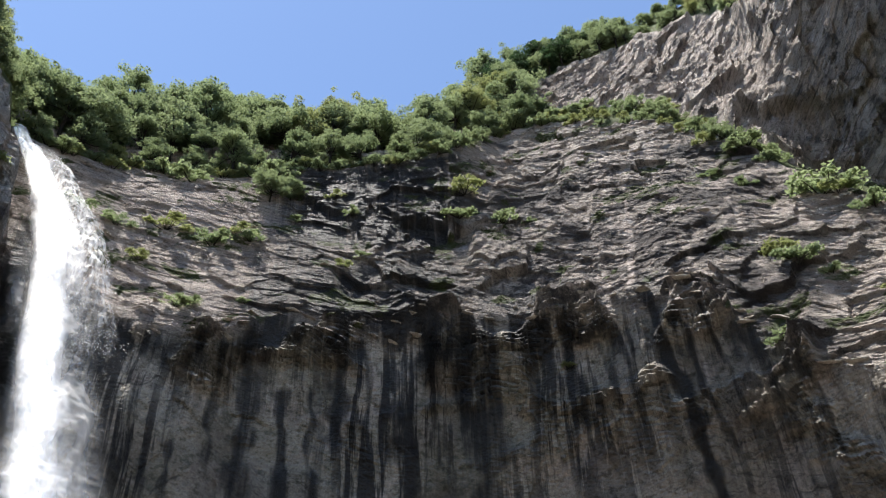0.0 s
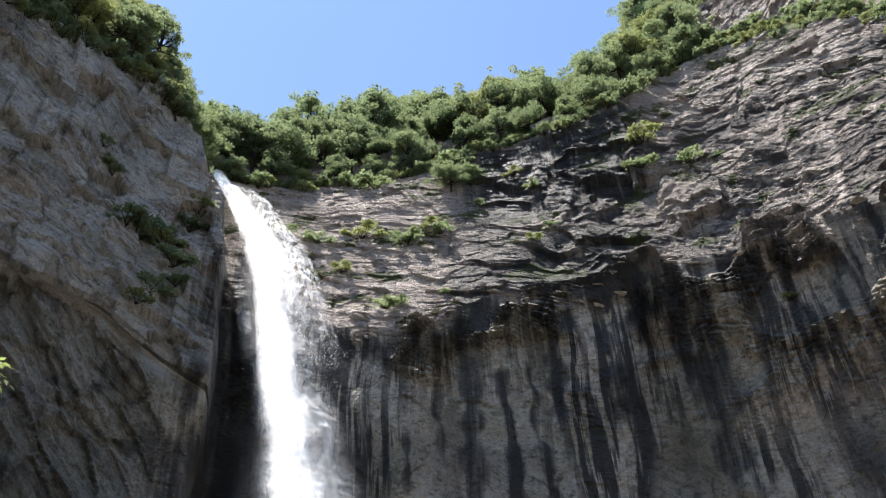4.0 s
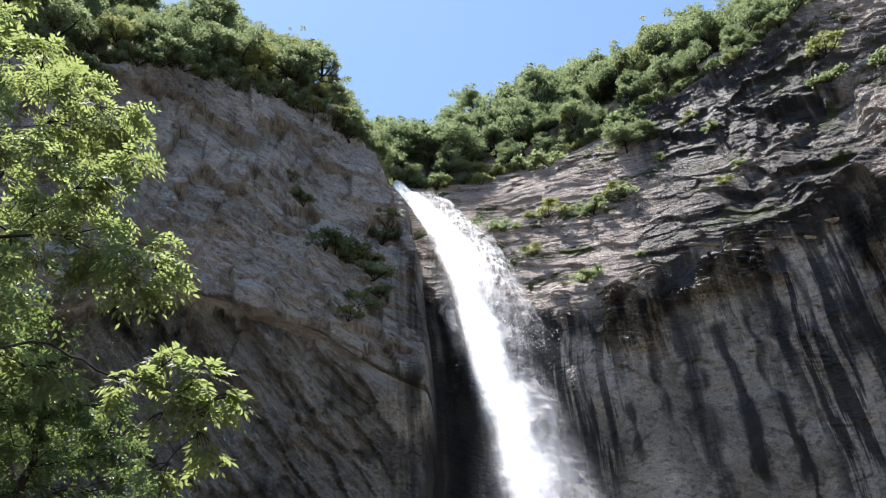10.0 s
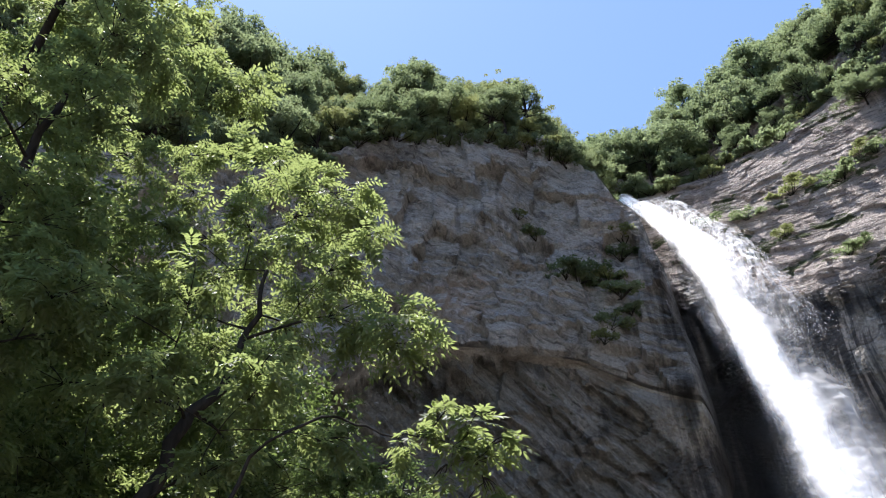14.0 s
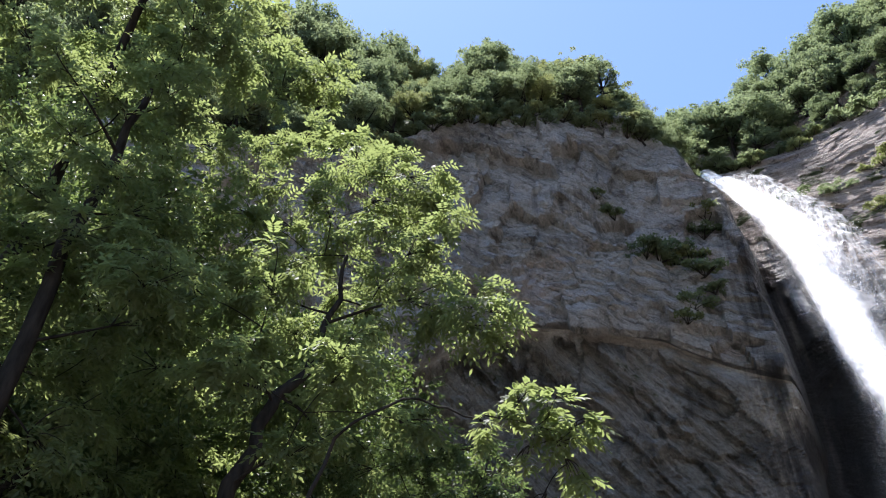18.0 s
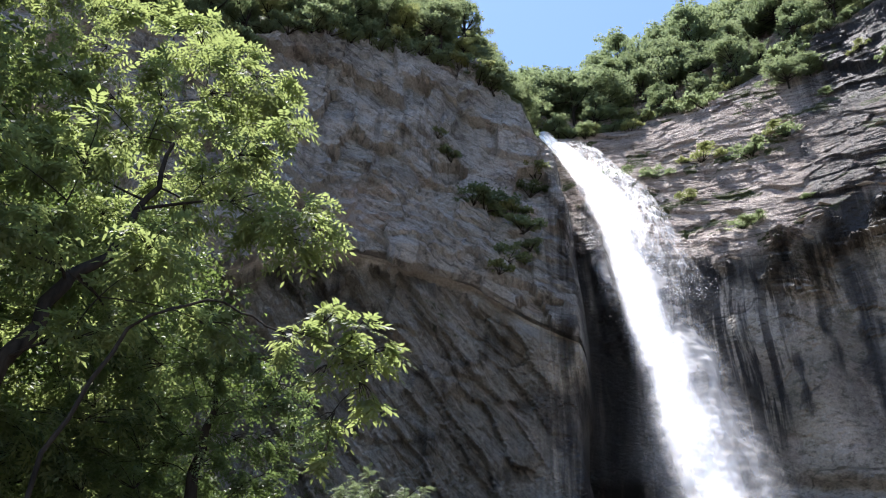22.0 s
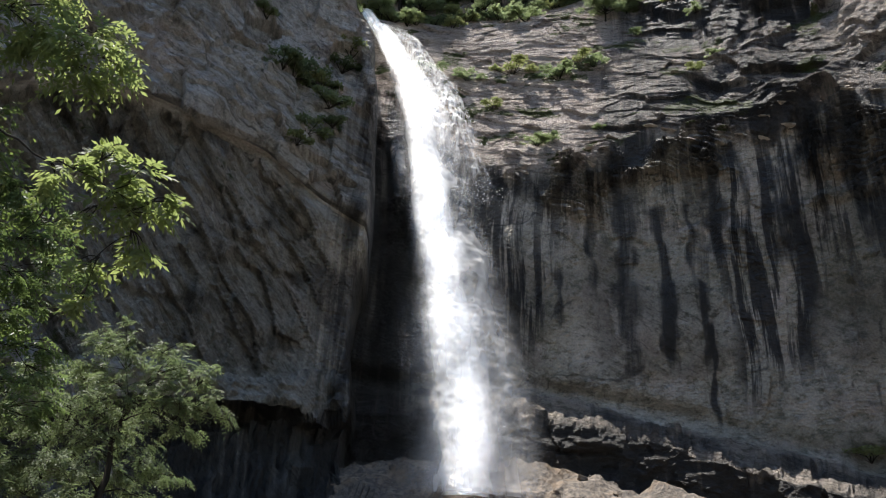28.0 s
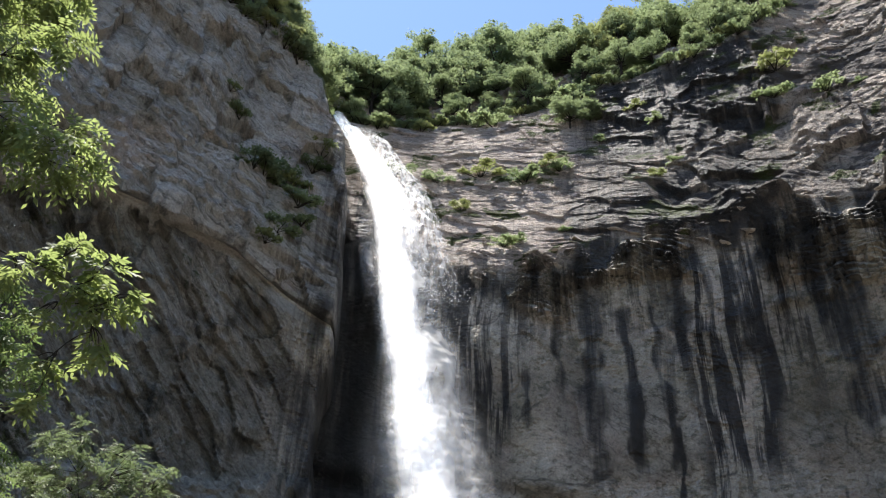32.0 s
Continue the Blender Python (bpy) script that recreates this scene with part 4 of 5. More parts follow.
FALL = [  # share of the way down, azimuth, height angle, distance, half width
    (0.0, -37.4, 42.7, 70.5, 0.6), (0.07, -36.0, 41.4, 67.0, 0.8), (0.16, -33.5, 38.9, 62.6, 1.25), (0.25, -31.9, 36.3, 60.0, 1.5), (0.4, -30.5, 31.4, 58.0, 1.85),
    (0.55, -29.3, 26.6, 56.6, 2.15), (0.7, -28.2, 21.8, 55.4, 2.35), (0.85, -27.2, 16.4, 54.4, 2.5), (1.0, -26.4, 10.6, 53.6, 2.55)]


def fall_sheet(scale, push, nu, nv, cover_mid, cover_edge, seed, t0=0.0, t1=1.0, slide=0.0, rough=0.4, mat=WATER):
    """A curtain of tumbling water, crumpled all over."""
    t = np.linspace(t0, t1, nv)
    az, el, dist, half = curve_at(FALL, t)
    n = max(3, nv // 24)
    k = np.hanning(2 * n + 1)[1:-1]
    az, el, dist, half = (np.convolve(np.pad(a, n - 1, mode="edge"), k / k.sum(), "valid") for a in (az, el, dist, half))
    w = np.linspace(-1, 1, nu)[:, None]
    a = np.radians(az)[None, :]
    z = np.broadcast_to((EYE[2] + dist * np.tan(np.radians(el)))[None, :], (nu, nv))
    half = half * (1 + 0.12 * fbm(t * 11 + seed, t * 0, t * 0, 3, 77))
    lat = w * half * scale + slide + (0.5 * fbm(t * 8, t * 0 + 5, t * 0, 3, 78) * smooth(t, 0.3, 0.6))[None, :]
    lat = lat + 0.35 * scale * fbm(lat / 2 + seed, z / 5, z * 0, 3, seed)
    depth = push - (1 - w ** 2) * half * scale * 0.5
    depth = depth + rough * fbm(lat / 0.45 + seed, z / 0.55, z * 0, 3, seed + 2, 0.65)
    dd = dist[None, :] + depth
    x = dd * np.sin(a) + lat * np.cos(a)
    y = dd * np.cos(a) - lat * np.sin(a)
    cover = cover_mid * np.clip(1.12 * np.exp(-(w * cover_edge) ** 2) - 0.12, 0, None) * smooth(1 - np.abs(w), 0.0, 0.3) + 0 * x
    cover = cover * (1 + 0.35 * fbm(lat / 0.6 + seed, z / 7, z * 0, 3, seed + 4))
    fade = 1 - 0.4 * smooth(t, 0.35, 0.9)
    if t1 < 0.99:
        fade = fade * smooth(-t, -t1, -t1 + 0.55 * (t1 - t0))
    if t0 > 0.1:
        fade = fade * smooth(t, t0, t0 + 0.45 * (t1 - t0))
    cover = np.clip(cover * fade[None, :], 0, 3)
    me = mesh_of("water_sheet", np.stack([x, y, z], -1).reshape(-1, 3), grid_faces(nu, nv), mat, True)
    attribute(me, "cover", cover)
    return me


waterfall = tagged(new("waterfall"), "tall narrow white waterfall plunging down a dark cleft", "waterfall")
place("core", fall_sheet(0.8, 0.25, 44, 420, 2.9, 1.3, 3, rough=0.08), waterfall)
place("veil", fall_sheet(1.14, -0.2, 56, 420, 0.9, 1.25, 5, 0.0, rough=0.12), waterfall, "thin white veil of falling water")
place("slide", fall_sheet(1.4, 0.6, 70, 200, 1.3, 1.1, 9, 0.03, 0.4, 1.3, 0.2), waterfall, "foaming water sliding down the slab")
# foam, some of its white specks standing for sparkle on the wet rock
place("foam", fall_sheet(1.6, 0.4, 60, 200, 0.8, 1.0, 19, 0.06, 0.46, 2.9, 0.25, FOAM), waterfall, "broken foam spilling over wet rock, with white specks as its glints")
place("side_stream", fall_sheet(0.5, 0.6, 24, 160, 0.3, 1.2, 12, 0.2, 0.46, -2.0, 0.2, SPRAY), waterfall, "thin side stream")
place("mist", fall_sheet(1.8, 0.5, 50, 260, 0.6, 1.2, 14, 0.24, 1.0, 0.9, 0.2, SPRAY), waterfall, "fine drifting mist")
place("low_mist", fall_sheet(2.1, -0.7, 50, 160, 0.45, 1.3, 16, 0.6, 1.0, 0.3, 0.25, SPRAY), waterfall, "fine drifting mist near the ground")


def water_drops(n, t0, t1, wide, deep, size, long, seed, shift=0.0, clump=0.0):
    """Flying water: small flakes strewn round the fall's line, denser in strands."""
    rg = np.random.default_rng(seed)
    t = rg.uniform(t0, t1, n)
    az, el, dist, half = curve_at(FALL, t)
    u = rg.normal(0, 0.5, n)
    if clump:
        strand = fbm(u * 3.0 + seed, t * 7, t * 0, 3, seed)
        keep = strand > rg.uniform(-0.5, 0.5, n) * clump - 0.05
        t, az, el, dist, half, u = (a[keep] for a in (t, az, el, dist, half, u))
        n = len(t)
    lat = u * half * wide + shift
    dd = dist + rg.normal(0, 0.5, n) * half * deep
    a = np.radians(az)
    pos = np.stack([dd * np.sin(a) + lat * np.cos(a), dd * np.cos(a) - lat * np.sin(a), EYE[2] + dist * np.tan(np.radians(el))], 1)
    nrm = np.array([0, 0.2, 1.0]) + rg.normal(0, 0.6, (n, 3))
    nrm /= np.linalg.norm(nrm, axis=1)[:, None]
    down = np.array([0.12, -0.25, -1.0]) + rg.normal(0, 0.15, (n, 3))
    p = down - nrm * (down * nrm).sum(1)[:, None]
    p /= np.linalg.norm(p, axis=1)[:, None] + 1e-9
    q = np.cross(nrm, p)
    s = size * rg.uniform(0.5, 1.3, (n, 1))
    v = np.stack([pos - p * s * long, pos - q * s, pos + p * s * long, pos + q * s], 1).reshape(-1, 3)
    return mesh_of("water_drops", v, np.arange(4 * n).reshape(-1, 4), DROPS)


for name, label, me in (
        ("falling_drops", "fine drops of falling water", water_drops(12000, 0.0, 1.0, 0.8, 0.8, 0.016, 3.0, 31, 0.0, 0.8)),
        # splashed drops, along with white flecks that stand for glints on wet rock
        ("splashing_drops", "drops splashing off the slab, with white flecks as glints on wet rock", water_drops(9000, 0.04, 0.42, 1.9, 0.5, 0.02, 1.8, 33, 2.2, 1.6))):
    tagged(place(name, me, waterfall, label), kind="stuff")


# ---- plants ----
rng = np.random.default_rng(7)


def leaf_quads(pos, out, size, rg, lift=0.5, slim=0.6):
    """Small leaf sprays at pos, facing roughly along out and up."""
    n = len(pos)
    nrm = out * 0.8 + np.array([0, 0, lift]) + rg.normal(0, 0.85, (n, 3))
    nrm /= np.linalg.norm(nrm, axis=1)[:, None] + 1e-9
    a = np.cross(nrm, rg.normal(0, 1, (n, 3)))
    a /= np.linalg.norm(a, axis=1)[:, None] + 1e-9
    b = np.cross(nrm, a)
    s = size * rg.uniform(0.55, 1.25, (n, 1))
    bend = nrm * s * 0.22
    v = np.stack([pos - a * s, pos - b * s * slim * rg.uniform(0.6, 1.2, (n, 1)) + bend, pos + a * s * rg.uniform(0.7, 1.1, (n, 1)), pos + b * s * slim + bend], 1)
    return v.reshape(-1, 3), np.arange(4 * n).reshape(-1, 4)


def crown_mesh(name, lobes, per_area, size, mat, seed, lift=0.5):
    """A crown of leaf sprays on many lobes; each lobe is centre and radii."""
    rg = np.random.default_rng(seed)
    ps, outs = [], []
    for c, r in lobes:
        r = np.array(r)
        n = int(per_area * (r[0] * r[1] + r[0] * r[2] + r[1] * r[2]) / 3 * 4)
        u = rg.normal(0, 1, (n, 3))
        u /= np.linalg.norm(u, axis=1)[:, None]
        u[:, 2] = np.where(u[:, 2] < -0.35, -u[:, 2], u[:, 2])
        lump = 1 + 0.3 * vnoise(u[:, 0] * 2.2 + seed, u[:, 1] * 2.2 + c[0], u[:, 2] * 2.2, seed)
        k = lump * (1 - rg.normal(0.12, 0.2, n))
        keep = vnoise(u[:, 0] * 4 + seed, u[:, 1] * 4, u[:, 2] * 4 + c[1], seed + 5) > -0.45
        ps.append((np.array(c) + u * r * k[:, None])[keep]), outs.append(u[keep])
    v, f = leaf_quads(np.vstack(ps), np.vstack(outs), size, rg, lift)
    return mesh_of(name, v, f, mat)


def bend_run(p, q, r0, r1, sag, rg, n=7):
    out = []
    off = Vector(rg.normal(0, 0.06, 3)) * (q - p).length
    for k in range(n):
        t = k / (n - 1)
        out.append((p.lerp(q, t) + off * math.sin(math.pi * t) + Vector((0, 0, sag * math.sin(math.pi * t))), r0 + (r1 - r0) * t))
    return out


def tree(name, label, height, spread, lobe_count, leaf, mat, seed, group, low=0.25):
    """A broad-leaved tree with its foot at the origin: trunk with limbs, and crown."""
    rg = np.random.default_rng(seed)
    top = tagged(new(name), label, "tree", group)
    lobes, runs = [], []
    fork = Vector((rg.normal(0, 0.15), rg.normal(0, 0.15), height * 0.45))
    runs.append(bend_run(Vector((0, 0, -0.8)), fork, height * 0.03, height * 0.02, 0, rg))
    for k in range(lobe_count):
        w = 2 * math.pi * (k + rg.uniform(0, 0.8)) / lobe_count * 1.618
        e = rg.uniform(low, 1.0)
        rad = spread * (1 - 0.75 * max(0, e - 0.45) / 0.55) * rg.uniform(0.35, 0.8)
        c = Vector((math.cos(w) * rad, math.sin(w) * rad, height * (0.2 + 0.68 * e)))
        r = spread * rg.uniform(0.2, 0.38)
        lobes.append((tuple(c), (r, r, r * rg.uniform(0.55, 0.8))))
        for _ in range(4):
            w2 = Vector(rg.normal(0, 0.8, 3)) * r
            r2 = r * rg.uniform(0.3, 0.6)
            lobes.append((tuple(c + w2), (r2, r2, r2 * 0.6)))
        runs.append(bend_run(fork * rg.uniform(0.6, 1.0), c, height * 0.013, height * 0.004, 0, rg))
    v, f = tubes(runs, 5)
    place("trunk", mesh_of("trunk", v, f, BARK, True), top)
    place("crown", crown_mesh("crown", lobes, 95 * (0.3 / leaf) ** 2 * (0.26 if leaf > 0.1 else 0.26), leaf, mat, seed), top)
    return top


def bush(name, label, radius, leaf, mat, seed, group):
    """A low bush with its foot at the origin: stems and foliage."""
    rg = np.random.default_rng(seed)
    top = tagged(new(name), label, "bush", group)
    lobes, runs = [], []
    for k in range(12):
        w = k * 2.4 + rg.uniform(0, 1)
        rad = radius * rg.uniform(0.05, 1.0)
        c = Vector((math.cos(w) * rad, math.sin(w) * rad, radius * rg.uniform(0.1, 0.6) * (1.15 - 0.6 * rad / radius)))
        r = radius * rg.uniform(0.16, 0.42)
        lobes.append((tuple(c), (r, r, r * rg.uniform(0.5, 0.9))))
        runs.append(bend_run(Vector((0, 0, -0.3)), c, 0.04, 0.012, 0.05, rg, 5))
    v, f = tubes(runs, 4)
    place("stem", mesh_of("stem", v, f, BARK, True), top)
    place("foliage", crown_mesh("foliage", lobes, 95 * (0.3 / leaf) ** 2 * 0.42, leaf, mat, seed), top)
    return top


def pine(name, label, height, seed, group):
    rg = np.random.default_rng(seed)
    top = tagged(new(name), label, "tree", group)
    runs = [bend_run(Vector((0, 0, -0.8)), Vector((0.2, 0.1, height)), height * 0.025, 0.03, 0, rg, 9)]
    lobes = []
    for k in range(16):
        e = 0.25 + 0.75 * k / 15
        w = k * 2.4
        reach = height * 0.3 * (1.1 - e) * rg.uniform(0.7, 1.2) + 0.2
        c = Vector((math.cos(w) * reach, math.sin(w) * reach, height * e))
        runs.append(bend_run(Vector((0, 0, height * e - 0.3)), c, 0.05, 0.02, 0, rg, 4))
        lobes.append((tuple(c * 1.0), (reach * 0.6 + 0.25, reach * 0.6 + 0.25, 0.35)))
    v, f = tubes(runs, 5)
    place("trunk", mesh_of("trunk", v, f, BARK, True), top)
    place("crown", crown_mesh("crown", lobes, 130, 0.2, LEAF_PINE, seed), top)
    return top


def stand(ob, p, turn, scale, flat=1.0):
    ob.matrix_basis = Matrix.Translation(p) @ Matrix.Rotation(turn, 4, "Z") @ Matrix.Diagonal((scale, scale, scale * flat, 1))


class Planter:
    """Stands the kinds of a set on the ground: the first of each kind is the model itself, the rest are copies."""

    def __init__(self, models):
        self.models, self.used = models, set()

    def put(self, k, p, turn, scale, flat=1.0):
        ob = self.models[k % len(self.models)]
        if k % len(self.models) in self.used:
            ob = copy_thing(ob, Matrix.Identity(4))
        self.used.add(k % len(self.models))
        stand(ob, p, turn, scale, flat)
        return ob

    def finish(self):
        """Takes away models that were never stood anywhere."""
        for k, ob in enumerate(self.models):
            if k not in self.used:
                for o in (*ob.children_recursive, ob):
                    bpy.data.objects.remove(o)


RIM_GROUP, BUSH_GROUP = "trees along the cliff top", "bushes on the cliff"
rim_trees = Planter([
    tree("rim_tree", "leafy green tree on the cliff top", 7.5, 3.4, 17, 0.135, LEAF_RIM, 301, RIM_GROUP, 0.15),
    tree("rim_tree", "rounded green tree leaning over the cliff edge", 6.2, 3.6, 17, 0.135, LEAF_RIM, 302, RIM_GROUP, 0.1),
    tree("rim_tree", "tall loose-crowned green tree on the cliff top", 9.0, 3.2, 18, 0.135, LEAF_RIM, 303, RIM_GROUP, 0.1),
    tree("rim_tree", "yellowish green tree on the cliff top", 6.5, 3.2, 16, 0.135, LEAF_DRY, 304, RIM_GROUP, 0.1),
    tree("rim_tree", "dense dark green tree on the cliff top", 7.0, 3.8, 18, 0.135, LEAF_RIM, 305, RIM_GROUP, 0.1),
])
pines = Planter([pine("pine_tree", "dark green pine on the ridge", 8.0, 311, RIM_GROUP), pine("pine_tree", "slim dark pine on the ridge", 6.5, 312, RIM_GROUP)])
bushes = Planter([
    bush("cliff_bush", "small bright green bush rooted in the rock", 1.2, 0.11, LEAF_RIM, 321, BUSH_GROUP),
    bush("cliff_bush", "ragged green bush on a rock ledge", 1.4, 0.12, LEAF_RIM, 322, BUSH_GROUP),
    bush("cliff_bush", "yellowish grassy bush on a rock ledge", 1.1, 0.1, LEAF_DRY, 323, BUSH_GROUP),
])

# the wooded slope above the main wall
for az in np.arange(-45, 8.5, 3.1):
    for row, j in enumerate((MAIN_AT[6] + 2, MAIN_AT[7] + 8, MAIN_AT[7] + 36, MAIN_AT[7] + 62, MAIN_AT[9] - 2)):
        a = az + rng.uniform(-0.8, 0.8) + (row % 2)
        rim_trees.put(int(rng.integers(0, 5)), MAIN.at_station(a, int(j)), rng.uniform(0, 6.28), rng.uniform(0.65, 1.35) * (0.7 if row == 0 else 1.0))
# on the peak
for az in np.arange(5.5, 44, 1.7):
    for row, j in enumerate((MAIN_AT[8] + 2, MAIN_AT[8] + 10, MAIN_AT[9])):
        k = int(rng.integers(0, 5))
        p = MAIN.at_station(az + rng.uniform(-0.6, 0.6), int(j))
        if az < 17 and rng.random() < 0.4:
            pines.put(k, p, rng.uniform(0, 6.28), rng.uniform(0.6, 1.0))
        else:
            rim_trees.put(k, p, rng.uniform(0, 6.28), rng.uniform(0.4, 0.65) * (1.35 if az < 20 else 0.9))
# on the side cliff and the hill behind it
for az in np.arange(-39.5, -112, -2.3):
    for row, j in enumerate((SIDE_AT[7] + 2, SIDE_AT[8] + 1, SIDE_AT[8] + 7, SIDE_AT[9] - 1)):
        p = SIDE.at_station(az + rng.uniform(-0.9, 0.9), int(j))
        rim_trees.put(int(rng.integers(0, 5)), p, rng.uniform(0, 6.28), rng.choice([0.4, 0.5, 0.65, 0.9]) * (0.8 if row == 0 else 1.0) * (1.3 if az < -66 else 1.0))

rim_trees.put(1, SIDE.at_angle(-39.6, 45.6), 1.0, 0.55)
rim_trees.put(4, MAIN.at_angle(-15.8, 42.4), 2.0, 0.62)
rim_trees.put(1, MAIN.at_angle(-14.2, 42.8), 4.0, 0.5)
# bushes that hang over the edge of the side cliff
for k, az in enumerate(np.arange(-39.5, -70, -1.1)):
    bushes.put(k, SIDE.at_station(az + rng.uniform(-0.4, 0.4), int(SIDE_AT[7] - rng.integers(0, 9))), rng.uniform(0, 6.28), rng.uniform(0.7, 1.35))
for k, az in enumerate(np.arange(-35, 7, 1.3)):
    bushes.put(k, MAIN.at_station(az + rng.uniform(-0.5, 0.5), int(MAIN_AT[6] - rng.integers(0, 8))), rng.uniform(0, 6.28), rng.uniform(0.7, 1.3))

# the belt of shrubs at the foot of the peak
for k, az in enumerate(np.arange(2.5, 30, 0.55)):
    j = MAIN_AT[6] + rng.integers(-4, 12)
    bushes.put(k, MAIN.at_station(az + rng.uniform(-0.5, 0.5), int(j)), rng.uniform(0, 6.28), rng.uniform(0.7, 1.5) * (1.3 if az < 14 else 0.85))

# bushes on the rock: azimuth, height angle, size
SLAB_BUSHES = [(-15.5, 44.3, 2), (-14, 43.2, 1.6), (2.2, 44, 2.1), (1.6, 42.3, 1.5), (5.6, 41.6, 1.1), (-18.2, 40.2, 1.6), (-20, 39.2, 1.8), (-17, 39.8, 1.2), (-24, 39.6, 1.5), (-31, 39.4, 1.1), (-28, 39, 1.2), (-25.6, 37.2, 0.9), (-20.6, 35, 1.1), (-22, 34.7, 0.9), (-9, 38.7, 0.8), (-7.2, 39.4, 0.7), (-16.5, 35.6, 0.6), (-29.5, 42.3, 1.2), (-25.2, 43, 1.4), (-22.6, 43, 1.5), (-10, 43.4, 0.9), (-8.2, 42.4, 0.8), (-13.4, 41.5, 0.7), (-1, 13.6, 1.6)]
FACE_BUSHES = [(26.5, 40.6, 1), (24.5, 41.8, 0.9), (27.2, 35.8, 1.5), (28.5, 35.2, 1.3), (31.8, 38.6, 1.9), (33, 38.2, 1.5), (30.4, 33.6, 0.9), (25.8, 30.6, 0.8), (9.5, 31.4, 0.6), (8, 41.5, 0.6), (27.5, 43, 1.2), (24.8, 44, 1), (21.5, 47.2, 1.2), (19.8, 47.8, 1.4), (22.6, 46.9, 1.3), (18.4, 48, 1.2), (15, 48.4, 1.2), (12, 48, 1.5), (10.4, 47.8, 1.5), (8.6, 47.9, 1.5), (13.4, 47.6, 1), (35, 36.6, 1.2), (29, 41.5, 1.2), (33.5, 31.4, 0.8)]
for k, (az, el, size) in enumerate(SLAB_BUSHES + FACE_BUSHES):
    bushes.put(k, MAIN.at_angle(az, el, int(MAIN_AT[8])) - Vector((0, 0, 0.3 * size)), rng.uniform(0, 6.28), size * rng.uniform(0.85, 1.2), rng.uniform(0.5, 0.8))
for k, (az, el, size) in enumerate([(-42.5, 37.8, 1.3), (-41.2, 37.4, 1.4), (-40.0, 37.2, 1.3), (-39.0, 36.4, 1.2), (-43.5, 38.2, 1.0), (-37.2, 39.8, 1.3), (-38.0, 38.6, 1.1), (-40.6, 34.2, 1.0), (-41.2, 33.4, 0.9), (-38.6, 35.0, 0.8), (-45.5, 41.0, 0.8), (-47, 42.6, 0.7)]):
    bushes.put(k, SIDE.at_angle(az, el, int(SIDE_AT[7])), rng.uniform(0, 6.28), size)


# ---- the near trees ----
def compound_leaves(centres, outward, rg, length=0.3, pairs=4, leaflet=0.1):
    """Pinnate leaves: each has pairs of leaflets and one at its tip."""
    n = len(centres)
    d = outward + rg.normal(0, 0.5, (n, 3))
    d[:, 2] = d[:, 2] * 0.5 - rg.uniform(0.0, 0.7, n)
    d /= np.linalg.norm(d, axis=1)[:, None]
    up = np.array([0, 0, 1.0]) + rg.normal(0, 0.35, (n, 3))
    side = np.cross(d, up)
    side /= np.linalg.norm(side, axis=1)[:, None] + 1e-9
    nrm = np.cross(side, d)
    ln = length * rg.uniform(0.6, 1.2, (n, 1))
    quads = []
    for k in range(pairs + 1):
        t = (k + 0.7) / (pairs + 0.7)
        base = centres + d * ln * t - np.array([0, 0, 1.0]) * ln * 0.35 * t * t
        for sgn in ((1, -1) if k < pairs else (0,)):
            out = d * (0.55 if sgn else 1.0) + side * sgn * 0.85 - nrm * 0.25 + rg.normal(0, 0.12, (n, 3))
            out /= np.linalg.norm(out, axis=1)[:, None]
            w = np.cross(out, nrm)
            w /= np.linalg.norm(w, axis=1)[:, None] + 1e-9
            s = leaflet * rg.uniform(0.75, 1.2, (n, 1)) * (1 - 0.35 * abs(t - 0.6))
            quads.append(np.stack([base, base + out * s * 0.45 + w * s * 0.2, base + out * s - nrm * s * 0.1, base + out * s * 0.45 - w * s * 0.2], 1))
    v = np.concatenate(quads, 0).reshape(-1, 3)
    return v, np.arange(len(v)).reshape(-1, 4)


